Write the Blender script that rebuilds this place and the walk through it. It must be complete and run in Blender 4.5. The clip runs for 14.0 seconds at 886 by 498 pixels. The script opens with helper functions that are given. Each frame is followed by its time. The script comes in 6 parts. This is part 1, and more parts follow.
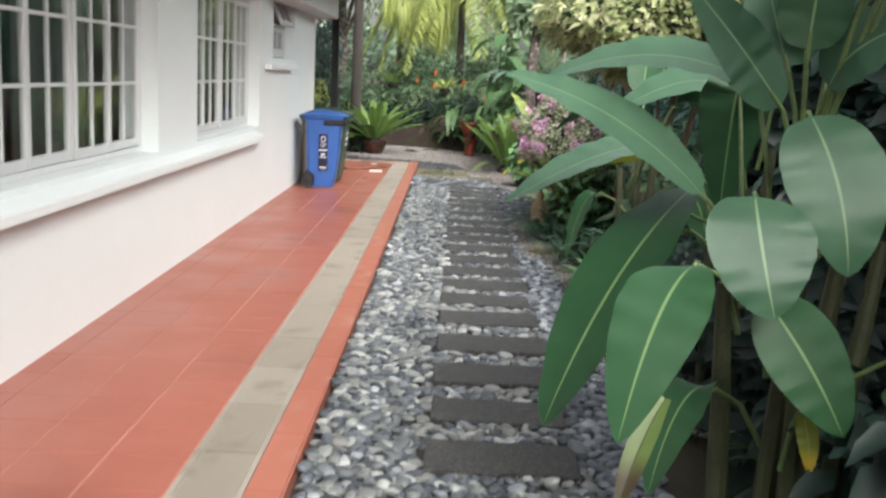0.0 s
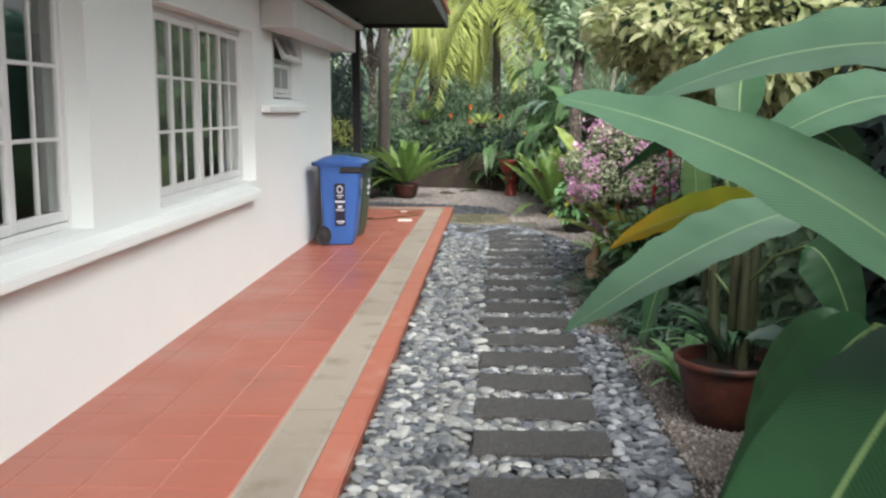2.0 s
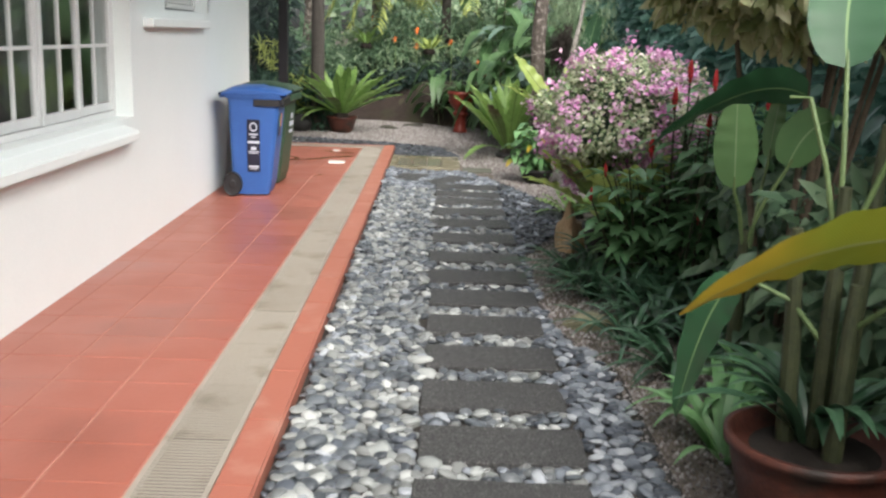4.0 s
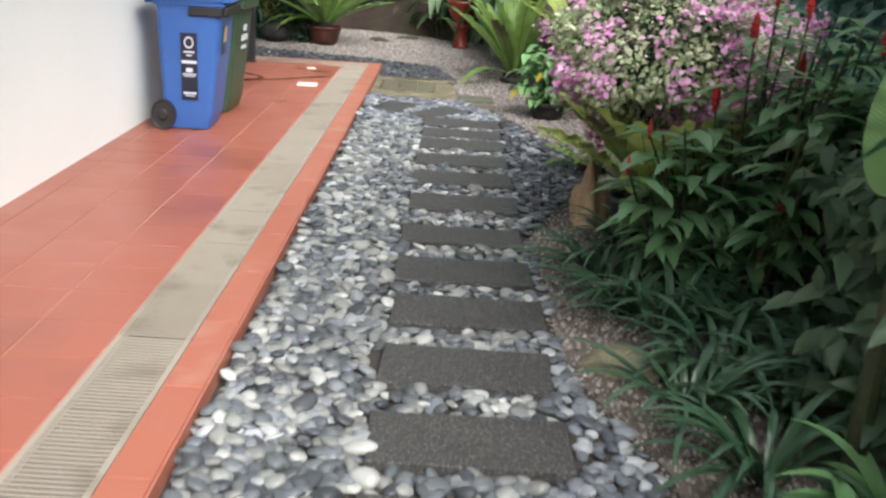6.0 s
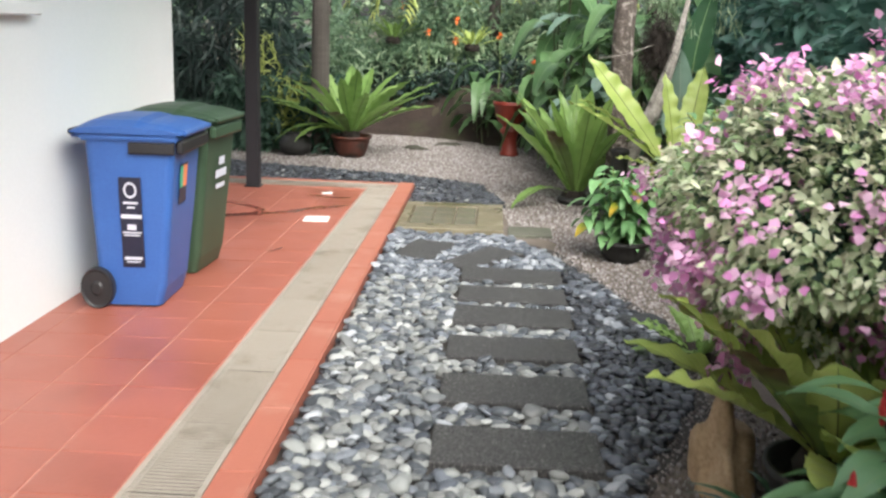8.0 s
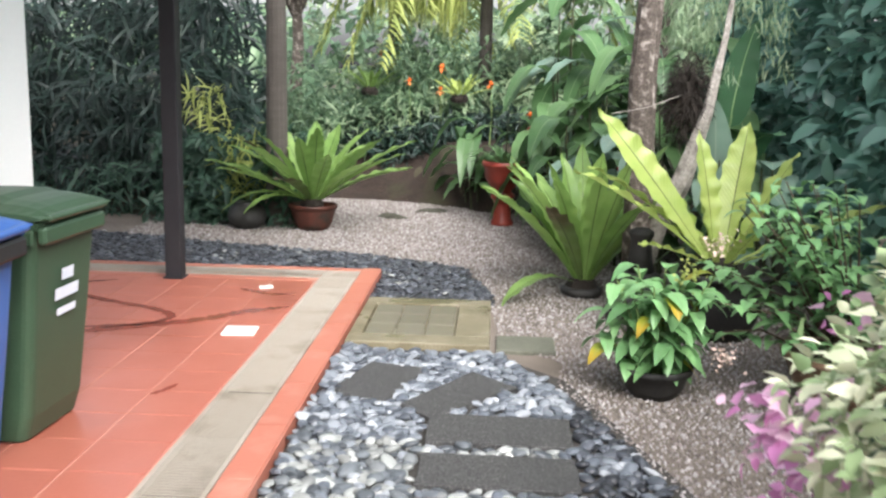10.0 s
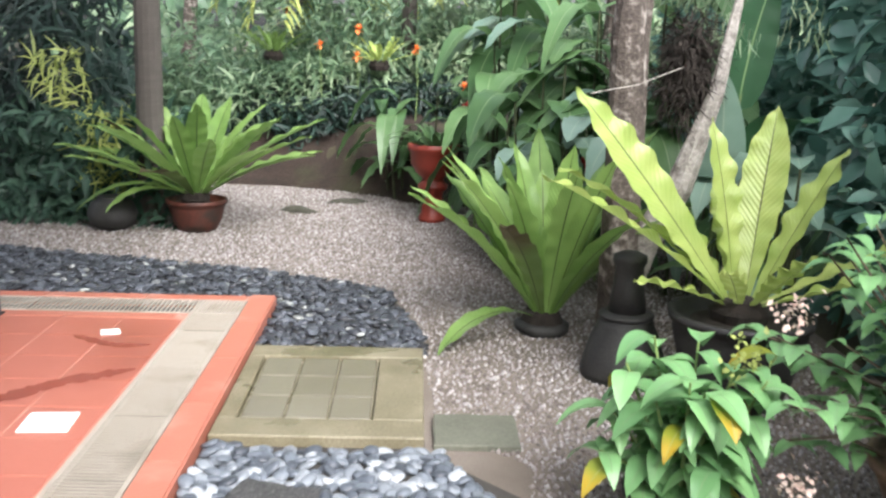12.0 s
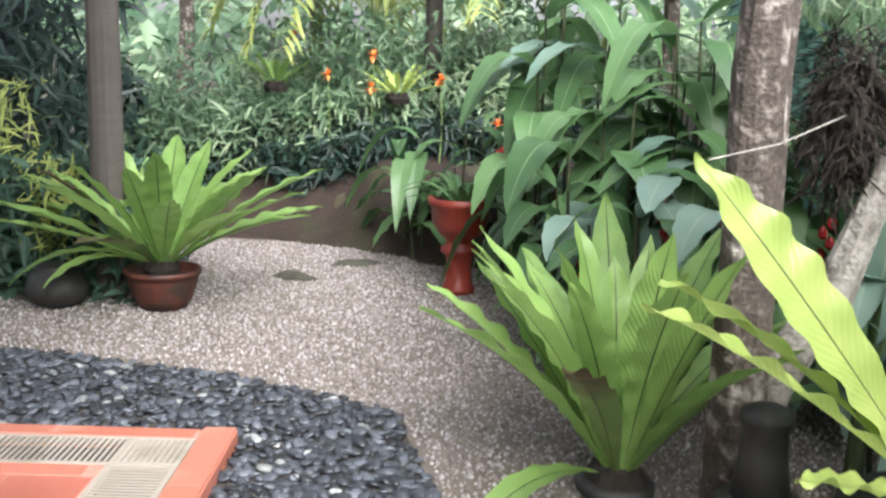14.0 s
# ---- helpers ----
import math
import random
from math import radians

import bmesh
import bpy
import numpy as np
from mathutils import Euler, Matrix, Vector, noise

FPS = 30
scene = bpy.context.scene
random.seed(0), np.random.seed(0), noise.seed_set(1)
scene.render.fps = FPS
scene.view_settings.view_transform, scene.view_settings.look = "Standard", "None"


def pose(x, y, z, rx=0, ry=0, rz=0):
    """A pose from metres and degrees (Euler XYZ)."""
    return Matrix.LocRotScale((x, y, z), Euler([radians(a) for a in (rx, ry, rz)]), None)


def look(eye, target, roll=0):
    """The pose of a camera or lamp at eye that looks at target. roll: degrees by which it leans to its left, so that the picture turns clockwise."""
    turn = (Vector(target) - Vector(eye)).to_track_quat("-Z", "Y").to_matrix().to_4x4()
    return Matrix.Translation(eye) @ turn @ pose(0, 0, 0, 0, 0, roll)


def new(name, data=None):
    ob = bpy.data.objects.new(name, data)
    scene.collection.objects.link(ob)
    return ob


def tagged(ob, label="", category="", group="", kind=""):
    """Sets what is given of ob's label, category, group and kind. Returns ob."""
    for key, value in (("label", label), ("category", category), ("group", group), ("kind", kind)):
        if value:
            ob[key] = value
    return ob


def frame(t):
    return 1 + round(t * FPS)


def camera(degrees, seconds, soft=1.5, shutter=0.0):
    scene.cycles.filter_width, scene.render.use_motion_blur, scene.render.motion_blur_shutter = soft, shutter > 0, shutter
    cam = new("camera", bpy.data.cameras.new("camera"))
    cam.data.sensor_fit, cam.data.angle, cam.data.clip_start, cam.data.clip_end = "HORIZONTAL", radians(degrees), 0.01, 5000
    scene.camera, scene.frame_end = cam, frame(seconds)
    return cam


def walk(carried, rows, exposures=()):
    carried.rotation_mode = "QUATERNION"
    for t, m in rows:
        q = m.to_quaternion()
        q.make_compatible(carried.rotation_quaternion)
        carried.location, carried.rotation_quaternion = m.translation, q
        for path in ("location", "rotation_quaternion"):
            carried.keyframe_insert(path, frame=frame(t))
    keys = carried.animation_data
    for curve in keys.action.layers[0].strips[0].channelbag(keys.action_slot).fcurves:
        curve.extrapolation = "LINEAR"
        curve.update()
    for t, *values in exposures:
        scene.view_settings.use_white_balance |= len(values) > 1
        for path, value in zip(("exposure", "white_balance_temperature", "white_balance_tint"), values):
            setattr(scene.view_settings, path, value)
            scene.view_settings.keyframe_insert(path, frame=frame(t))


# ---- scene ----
cam = camera(49.0, 14.0, soft=2.4, shutter=0.4)
METRES, EYE, TILT, LEAN, TURN = 13.9, 1.59, -2.6, 0.0, 0.1
ROWS = [
    (0.0, 0.0, 0.0, 0.0, 0.37, -7.52, -2.8),
    (0.5, 0.0075, 0.0308, 0.0036, 0.22, -5.6, -0.94),
    (1.0, 0.0116, 0.0646, 0.0057, 4.66, -4.54, -1.59),
    (1.5, 0.0097, 0.1, 0.0048, 4.25, -6.5, -1.2),
    (2.0, 0.0058, 0.1348, 0.006, 2.83, -5.56, -0.15),
    (2.5, 0.0045, 0.1711, 0.0073, 1.87, -6.59, -3.86),
    (3.0, 0.0025, 0.2088, 0.009, 0.47, -8.47, -1.7),
    (5.5, 0.0089, 0.3826, 0.0151, -1.28, -11.42, -2.87),
    (6.0, 0.0138, 0.4196, 0.0149, 0.18, -15.23, -3.67),
    (6.5, 0.0142, 0.4623, 0.0191, -2.37, -10.65, -3.04),
    (7.0, 0.0165, 0.5006, 0.0218, 4.13, -9.16, -0.22),
    (7.5, 0.0144, 0.5431, 0.023, 1.18, -10.67, -1.96),
    (8.0, 0.0169, 0.5831, 0.0259, 3.01, -10.42, -1.98),
    (10.5, 0.0246, 0.764, 0.0336, 2.63, -7.41, -1.11),
    (11.0, 0.0233, 0.797, 0.0351, -0.56, -7.66, 0.13),
    (11.5, 0.0233, 0.8303, 0.0364, -0.53, -8.38, -2.15),
    (12.0, 0.0207, 0.8689, 0.0381, -1.59, -9.64, -1.65),
    (12.5, 0.0224, 0.9071, 0.0417, -2.59, -5.29, -0.08),
    (13.0, 0.0213, 0.9381, 0.0423, -5.6, -5.19, -0.77),
    (13.5, 0.0184, 0.9653, 0.044, -1.88, -7.96, -0.32),
    (14.0, 0.0235, 0.9949, 0.0456, 0.07, -8.24, -1.67),
]
EXPOSURES = [(0.0, 1.45, 6500, 10), (1.0, 1.25, 6500, 10), (3.0, 1.38, 6500, 10), (5.5, 1.52, 6500, 10), (7.0, 1.65, 6500, 10), (8.0, 1.72, 6500, 10), (10.5, 2.0, 6300, 12), (12.0, 2.06, 6250, 12), (13.0, 1.93, 6200, 12), (14.0, 2.12, 6200, 12)]
walk(cam, [(t, pose(0, 0, EYE, TILT, LEAN, TURN) @ pose(METRES * x, METRES * y, METRES * z, 90 + pitch, roll, yaw)) for t, x, y, z, yaw, pitch, roll in ROWS], EXPOSURES)

# ---- world, sun and exposure ----
world = bpy.data.worlds.new("overcast_sky")
scene.world = world
world.use_nodes = True
wn = world.node_tree.nodes
sky = wn.new("ShaderNodeTexSky")
sky.sky_type = "NISHITA"
sky.sun_disc = False
sky.sun_elevation = radians(42)
sky.sun_rotation = radians(155)
sky.air_density, sky.dust_density, sky.ozone_density = 1.0, 6.0, 1.0
soften = wn.new("ShaderNodeHueSaturation")
soften.inputs["Saturation"].default_value = 0.25
world.node_tree.links.new(sky.outputs[0], soften.inputs["Color"])
world.node_tree.links.new(soften.outputs[0], wn["Background"].inputs["Color"])
wn["Background"].inputs["Strength"].default_value = 0.15
sun_data = bpy.data.lights.new("sun", "SUN")
sun_data.energy, sun_data.angle, sun_data.color = 0.8, radians(45), (1.0, 0.96, 0.9)
sun = new("sun", sun_data)
sun.matrix_world = look((0, 0, 30), (-14, 30, 0))

# ---- materials ----


def mat(name, ramp, rough=0.6, scale=8.0, fine=90.0, bump=0.15, metal=0.0, spec=0.4, stretch=(1, 1, 1), island=0.0, obj=0.0,
        stain=None, stain_scale=1.2, stain_at=0.55, translucent=0.0, bump_scale=None, coat=0.0, wet=None):
    """A procedural surface: a large and a fine noise through a colour ramp, optional stains, per-piece variation, bump."""
    m = bpy.data.materials.new(name)
    m.use_nodes = True
    nt = m.node_tree
    nodes, links = nt.nodes, nt.links
    bsdf = nodes["Principled BSDF"]
    co = nodes.new("ShaderNodeNewGeometry")
    mp = nodes.new("ShaderNodeMapping")
    mp.inputs["Scale"].default_value = stretch
    links.new(co.outputs["Position"], mp.inputs["Vector"])
    n1 = nodes.new("ShaderNodeTexNoise")
    n1.inputs["Scale"].default_value, n1.inputs["Detail"].default_value = scale, 5
    n2 = nodes.new("ShaderNodeTexNoise")
    n2.inputs["Scale"].default_value, n2.inputs["Detail"].default_value = fine, 3
    for n in (n1, n2):
        links.new(mp.outputs[0], n.inputs["Vector"])
    mixn = nodes.new("ShaderNodeMath")
    mixn.operation = "MULTIPLY_ADD"
    mixn.inputs[1].default_value, mixn.inputs[2].default_value = 0.5, 0.0
    links.new(n2.outputs["Fac"], mixn.inputs[0])
    add = nodes.new("ShaderNodeMath")
    add.operation = "MULTIPLY_ADD"
    add.inputs[1].default_value = 0.5
    links.new(n1.outputs["Fac"], add.inputs[0])
    links.new(mixn.outputs[0], add.inputs[2])
    value = add.outputs[0]
    if island or obj:
        if island:
            src, amount = co.outputs["Random Per Island"], island
        else:
            src, amount = nodes.new("ShaderNodeObjectInfo").outputs["Random"], obj
        blend = nodes.new("ShaderNodeMix")
        blend.inputs["Factor"].default_value = amount
        links.new(value, blend.inputs["A"])
        links.new(src, blend.inputs["B"])
        value = blend.outputs["Result"]
    cr = nodes.new("ShaderNodeValToRGB")
    lo, hi = (0.0, 1.0) if island or obj else (0.3, 0.7)
    els = cr.color_ramp.elements
    els[0].position, els[1].position = lo, hi
    els[0].color, els[1].color = (*ramp[0], 1), (*ramp[-1], 1)
    for i, c in enumerate(ramp[1:-1], 1):
        e = els.new(lo + (hi - lo) * i / (len(ramp) - 1))
        e.color = (*c, 1)
    links.new(value, cr.inputs["Fac"])
    colour = cr.outputs["Color"]
    if stain:
        n3 = nodes.new("ShaderNodeTexNoise")
        n3.inputs["Scale"].default_value, n3.inputs["Detail"].default_value = stain_scale, 6
        links.new(mp.outputs[0], n3.inputs["Vector"])
        mr = nodes.new("ShaderNodeMapRange")
        mr.inputs["From Min"].default_value, mr.inputs["From Max"].default_value = stain_at, stain_at + 0.18
        links.new(n3.outputs["Fac"], mr.inputs["Value"])
        mx = nodes.new("ShaderNodeMix")
        mx.data_type = "RGBA"
        links.new(mr.outputs[0], mx.inputs["Factor"])
        links.new(colour, mx.inputs["A"])
        mx.inputs["B"].default_value = (*stain, 1)
        colour = mx.outputs["Result"]
    links.new(colour, bsdf.inputs["Base Color"])
    bsdf.inputs["Roughness"].default_value = rough
    if wet is not None:
        wr = nodes.new("ShaderNodeMapRange")
        wr.inputs["From Min"].default_value, wr.inputs["From Max"].default_value = 0.42, 0.62
        wr.inputs["To Min"].default_value, wr.inputs["To Max"].default_value = rough, wet
        links.new(n3.outputs["Fac"], wr.inputs["Value"])
        links.new(wr.outputs[0], bsdf.inputs["Roughness"])
    bsdf.inputs["Metallic"].default_value = metal
    bsdf.inputs["Specular IOR Level"].default_value = spec
    bsdf.inputs["Coat Weight"].default_value = coat
    if bump:
        b = nodes.new("ShaderNodeBump")
        b.inputs["Strength"].default_value, b.inputs["Distance"].default_value = bump, 0.01
        links.new(n2.outputs["Fac"] if bump_scale is None else n1.outputs["Fac"], b.inputs["Height"])
        links.new(b.outputs[0], bsdf.inputs["Normal"])
    if translucent:
        tr = nodes.new("ShaderNodeBsdfTranslucent")
        links.new(colour, tr.inputs["Color"])
        ms = nodes.new("ShaderNodeMixShader")
        ms.inputs[0].default_value = translucent
        links.new(bsdf.outputs[0], ms.inputs[1])
        links.new(tr.outputs[0], ms.inputs[2])
        links.new(ms.outputs[0], nodes["Material Output"].inputs["Surface"])
    return m


def leaf_mat(name, dark, light, rib, rib_width=0.05, rough=0.35, veins=60.0, vein_bump=0.25, translucent=0.25, tip=None, tip_at=0.9, blotch=0.35, spec=0.45):
    """A broad leaf: midrib and side veins by the leaf's own coordinates, patchy green, glossy, letting light through."""
    m = bpy.data.materials.new(name)
    m.use_nodes = True
    nt = m.node_tree
    nodes, links = nt.nodes, nt.links
    bsdf = nodes["Principled BSDF"]
    uv = nodes.new("ShaderNodeUVMap")
    sep = nodes.new("ShaderNodeSeparateXYZ")
    links.new(uv.outputs[0], sep.inputs[0])

    def math_node(op, a, b=None, c=None):
        n = nodes.new("ShaderNodeMath")
        n.operation = op
        for i, v in enumerate((a, b, c)):
            if v is None:
                continue
            if isinstance(v, (int, float)):
                n.inputs[i].default_value = v
            else:
                links.new(v, n.inputs[i])
        return n.outputs[0]

    off = math_node("ABSOLUTE", math_node("SUBTRACT", sep.outputs["X"], 0.5))
    rib_mask = math_node("LESS_THAN", off, rib_width)
    vein = math_node("SINE", math_node("MULTIPLY", math_node("SUBTRACT", sep.outputs["Y"], math_node("MULTIPLY", off, 0.25)), veins * 6.28))
    geo = nodes.new("ShaderNodeNewGeometry")
    info = nodes.new("ShaderNodeObjectInfo")
    n1 = nodes.new("ShaderNodeTexNoise")
    n1.inputs["Scale"].default_value, n1.inputs["Detail"].default_value = 7, 5
    links.new(geo.outputs["Position"], n1.inputs["Vector"])
    f = math_node("MULTIPLY_ADD", vein, 0.035, math_node("MULTIPLY_ADD", info.outputs["Random"], 0.45, math_node("MULTIPLY", n1.outputs["Fac"], blotch * 1.6)))
    mix = nodes.new("ShaderNodeMix")
    mix.data_type = "RGBA"
    links.new(f, mix.inputs["Factor"])
    mix.inputs["A"].default_value, mix.inputs["B"].default_value = (*dark, 1), (*light, 1)
    colour = mix.outputs["Result"]
    if tip:
        mr = nodes.new("ShaderNodeMapRange")
        mr.inputs["From Min"].default_value, mr.inputs["From Max"].default_value = tip_at - 0.15, tip_at + 0.1
        links.new(math_node("MULTIPLY_ADD", n1.outputs["Fac"], 0.3, math_node("SUBTRACT", sep.outputs["Y"], 0.15)), mr.inputs["Value"])
        mt = nodes.new("ShaderNodeMix")
        mt.data_type = "RGBA"
        links.new(mr.outputs[0], mt.inputs["Factor"])
        links.new(colour, mt.inputs["A"])
        mt.inputs["B"].default_value = (*tip, 1)
        colour = mt.outputs["Result"]
    mr2 = nodes.new("ShaderNodeMix")
    mr2.data_type = "RGBA"
    links.new(rib_mask, mr2.inputs["Factor"])
    links.new(colour, mr2.inputs["A"])
    mr2.inputs["B"].default_value = (*rib, 1)
    colour = mr2.outputs["Result"]
    links.new(colour, bsdf.inputs["Base Color"])
    bsdf.inputs["Roughness"].default_value = rough
    bsdf.inputs["Specular IOR Level"].default_value = spec
    b = nodes.new("ShaderNodeBump")
    b.inputs["Strength"].default_value, b.inputs["Distance"].default_value = vein_bump, 0.006
    links.new(vein, b.inputs["Height"])
    links.new(b.outputs[0], bsdf.inputs["Normal"])
    tr = nodes.new("ShaderNodeBsdfTranslucent")
    links.new(colour, tr.inputs["Color"])
    ms = nodes.new("ShaderNodeMixShader")
    ms.inputs[0].default_value = translucent
    links.new(bsdf.outputs[0], ms.inputs[1])
    links.new(tr.outputs[0], ms.inputs[2])
    links.new(ms.outputs[0], nodes["Material Output"].inputs["Surface"])
    return m


M_WALL = mat("white_wall_paint", [(0.775, 0.825, 0.81), (0.825, 0.87, 0.855)], 0.65, 1.5, 60, 0.08)
M_WHITE = mat("white_gloss_paint", [(0.651, 0.669, 0.660), (0.722, 0.730, 0.722)], 0.35, 4, 80, 0.05)
M_SOFFIT = mat("soffit_paint", [(0.55, 0.55, 0.53), (0.66, 0.66, 0.64)], 0.7, 2, 60, 0.05)
M_DARKROOF = mat("dark_painted_timber", [(0.020, 0.022, 0.028), (0.035, 0.038, 0.045)], 0.55, 3, 60, 0.1)
M_ROOFTILE = mat("roof_tile", [(0.16, 0.07, 0.045), (0.26, 0.11, 0.07)], 0.7, 6, 60, 0.2)
M_GLASS_DARK = bpy.data.materials.new("window_glass")
M_GLASS_DARK.use_nodes = True
_g = M_GLASS_DARK.node_tree.nodes["Principled BSDF"]
_g.inputs["Base Color"].default_value = (0.85, 0.9, 0.88, 1)
_g.inputs["Roughness"].default_value = 0.03
_g.inputs["Transmission Weight"].default_value = 1.0
_g.inputs["IOR"].default_value = 1.45
# low wall colour stands in for dim light indoors
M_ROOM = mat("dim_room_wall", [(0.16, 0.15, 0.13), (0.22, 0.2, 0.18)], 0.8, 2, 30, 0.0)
M_CURTAIN = mat("grey_curtain", [(0.136, 0.136, 0.128), (0.255, 0.255, 0.238)], 0.8, 3, 30, 0.1, stretch=(6, 6, 0.3))
M_TILE = mat("terracotta_tile", [(0.273, 0.082, 0.053), (0.325, 0.107, 0.073), (0.363, 0.127, 0.090)], 0.42, 2.2, 45, 0.06, obj=0.16, stain=(0.233, 0.072, 0.048), stain_scale=1.1, stain_at=0.54, wet=0.29)
M_EDGE = mat("red_painted_edge", [(0.299, 0.094, 0.062), (0.392, 0.150, 0.103)], 0.4, 5, 60, 0.1, obj=0.3, stain=(0.4, 0.19, 0.14), stain_scale=4)
M_GROUT = mat("grout", [(0.33, 0.125, 0.09), (0.47, 0.26, 0.20)], 0.8, 20, 120, 0.1)
M_DRAIN = mat("beige_drain_cover", [(0.225, 0.195, 0.158), (0.295, 0.262, 0.220), (0.340, 0.308, 0.262)], 0.6, 6, 70, 0.15, obj=0.4, stain=(0.185, 0.16, 0.125), stain_scale=3.5, stain_at=0.55)
# dark colour paints the shade in drain slots and pebble gaps
M_DARKGAP = mat("gap_shade", [(0.03, 0.027, 0.023), (0.05, 0.045, 0.04)], 0.9, 8, 50, 0.0)
M_SLAB = mat("charcoal_slab", [(0.014, 0.014, 0.015), (0.032, 0.032, 0.032), (0.062, 0.061, 0.060), (0.36, 0.35, 0.34)], 0.5, 90, 170, 1.0, stain=(0.19, 0.185, 0.175), stain_scale=75, stain_at=0.56)
M_PEB_LIGHT = mat("pale_river_pebbles", [(0.024, 0.027, 0.031), (0.060, 0.068, 0.076), (0.106, 0.120, 0.132), (0.160, 0.165, 0.158), (0.25, 0.265, 0.255), (0.50, 0.51, 0.49)], 0.42, 25, 160, 0.08, island=0.85)
M_PEB_LIGHT_OB = mat("pale_river_pebble", [(0.024, 0.027, 0.031), (0.060, 0.068, 0.076), (0.106, 0.120, 0.132), (0.160, 0.165, 0.158), (0.25, 0.265, 0.255), (0.50, 0.51, 0.49)], 0.42, 25, 160, 0.08, obj=0.85)
M_PEB_MID = mat("grey_river_pebbles", [(0.031, 0.035, 0.042), (0.074, 0.085, 0.102), (0.123, 0.140, 0.163), (0.198, 0.215, 0.235), (0.420, 0.442, 0.463)], 0.4, 25, 160, 0.08, island=0.85)
M_PEB_DARK = mat("black_pebbles", [(0.012, 0.013, 0.016), (0.024, 0.026, 0.031), (0.045, 0.05, 0.06), (0.1, 0.11, 0.13)], 0.35, 25, 160, 0.1, island=0.85)
M_GRAVEL = mat("beige_gravel_bed", [(0.085, 0.070, 0.056), (0.150, 0.126, 0.104), (0.215, 0.186, 0.158)], 0.85, 3.0, 130, 0.8, stain=(0.125, 0.101, 0.079), stain_scale=0.9, stain_at=0.54)
M_GRIT = mat("gravel_grit", [(0.075, 0.060, 0.053), (0.155, 0.132, 0.120), (0.235, 0.210, 0.196), (0.290, 0.275, 0.272), (0.45, 0.42, 0.40)], 0.7, 25, 160, 0.05, island=0.8)
M_SOIL = mat("brown_soil", [(0.009, 0.006, 0.005), (0.022, 0.014, 0.010), (0.042, 0.027, 0.019)], 0.9, 5, 45, 1.0, stain=(0.045, 0.05, 0.02), stain_scale=1.3)
M_GROUND = mat("garden_ground", [(0.035, 0.028, 0.018), (0.06, 0.055, 0.03)], 0.9, 0.8, 40, 0.8, stain=(0.035, 0.05, 0.018), stain_scale=0.4)
M_CONCRETE = mat("mossy_concrete", [(0.085, 0.075, 0.042), (0.155, 0.135, 0.085), (0.23, 0.205, 0.145)], 0.55, 4, 80, 0.25, stain=(0.10, 0.09, 0.05), stain_scale=2.5, stain_at=0.5, wet=0.15)
M_LIDTILE = mat("wet_manhole_tile", [(0.095, 0.085, 0.060), (0.17, 0.155, 0.12)], 0.18, 8, 70, 0.1, obj=0.4)
M_BLUE = mat("blue_bin_plastic", [(0.030, 0.090, 0.295), (0.040, 0.120, 0.361)], 0.42, 3, 90, 0.05)
M_GREENBIN = mat("dark_green_bin_plastic", [(0.028, 0.055, 0.03), (0.04, 0.078, 0.045)], 0.45, 3, 90, 0.05)
M_BLACK = mat("black_plastic", [(0.012, 0.012, 0.013), (0.025, 0.025, 0.027)], 0.5, 6, 90, 0.08)
M_LABEL = mat("dark_bin_label", [(0.012, 0.014, 0.03), (0.018, 0.02, 0.04)], 0.4, 6, 60, 0.0)
M_LABELINK = mat("pale_label_ink", [(0.5, 0.53, 0.6), (0.6, 0.63, 0.7)], 0.5, 6, 60, 0.0)
M_ORANGE = mat("orange_sticker", [(0.7, 0.2, 0.08), (0.8, 0.25, 0.1)], 0.5, 6, 60, 0.0)
M_TEAL = mat("green_sticker", [(0.05, 0.35, 0.2), (0.07, 0.42, 0.25)], 0.5, 6, 60, 0.0)
M_POST = mat("black_steel_post", [(0.010, 0.010, 0.013), (0.018, 0.018, 0.021)], 0.6, 6, 90, 0.05)
M_TERRA = mat("dark_terracotta_pot", [(0.040, 0.014, 0.010), (0.075, 0.022, 0.014), (0.115, 0.036, 0.022)], 0.55, 6, 60, 0.25, stain=(0.026, 0.018, 0.014), stain_scale=5, stain_at=0.5)
M_REDPOT = mat("red_glazed_pot", [(0.15, 0.022, 0.014), (0.23, 0.038, 0.024)], 0.4, 6, 60, 0.1, stain=(0.2, 0.03, 0.02), stain_scale=5)
M_BROWNPOT = mat("brown_glazed_pot", [(0.09, 0.05, 0.03), (0.16, 0.095, 0.06), (0.22, 0.14, 0.09)], 0.45, 5, 60, 0.15)
M_BLACKPOT = mat("black_stone_pot", [(0.012, 0.012, 0.012), (0.028, 0.027, 0.025)], 0.6, 8, 70, 0.3)
M_ROCK = mat("tan_rock", [(0.28, 0.19, 0.10), (0.42, 0.30, 0.18), (0.5, 0.38, 0.25)], 0.8, 7, 60, 0.6)
M_MOSSROCK = mat("mossy_rock", [(0.10, 0.10, 0.055), (0.19, 0.18, 0.11), (0.26, 0.24, 0.17)], 0.8, 6, 60, 0.5)
M_DARKROCK = mat("black_rock", [(0.015, 0.016, 0.018), (0.035, 0.037, 0.04)], 0.6, 8, 60, 0.4)
M_LEAFSTONE = mat("grey_green_flagstone", [(0.07, 0.075, 0.055), (0.13, 0.13, 0.10)], 0.8, 8, 60, 0.4)
M_DARKFLAG = mat("dark_mossy_flagstone", [(0.030, 0.030, 0.020), (0.065, 0.062, 0.045)], 0.8, 8, 60, 0.4)
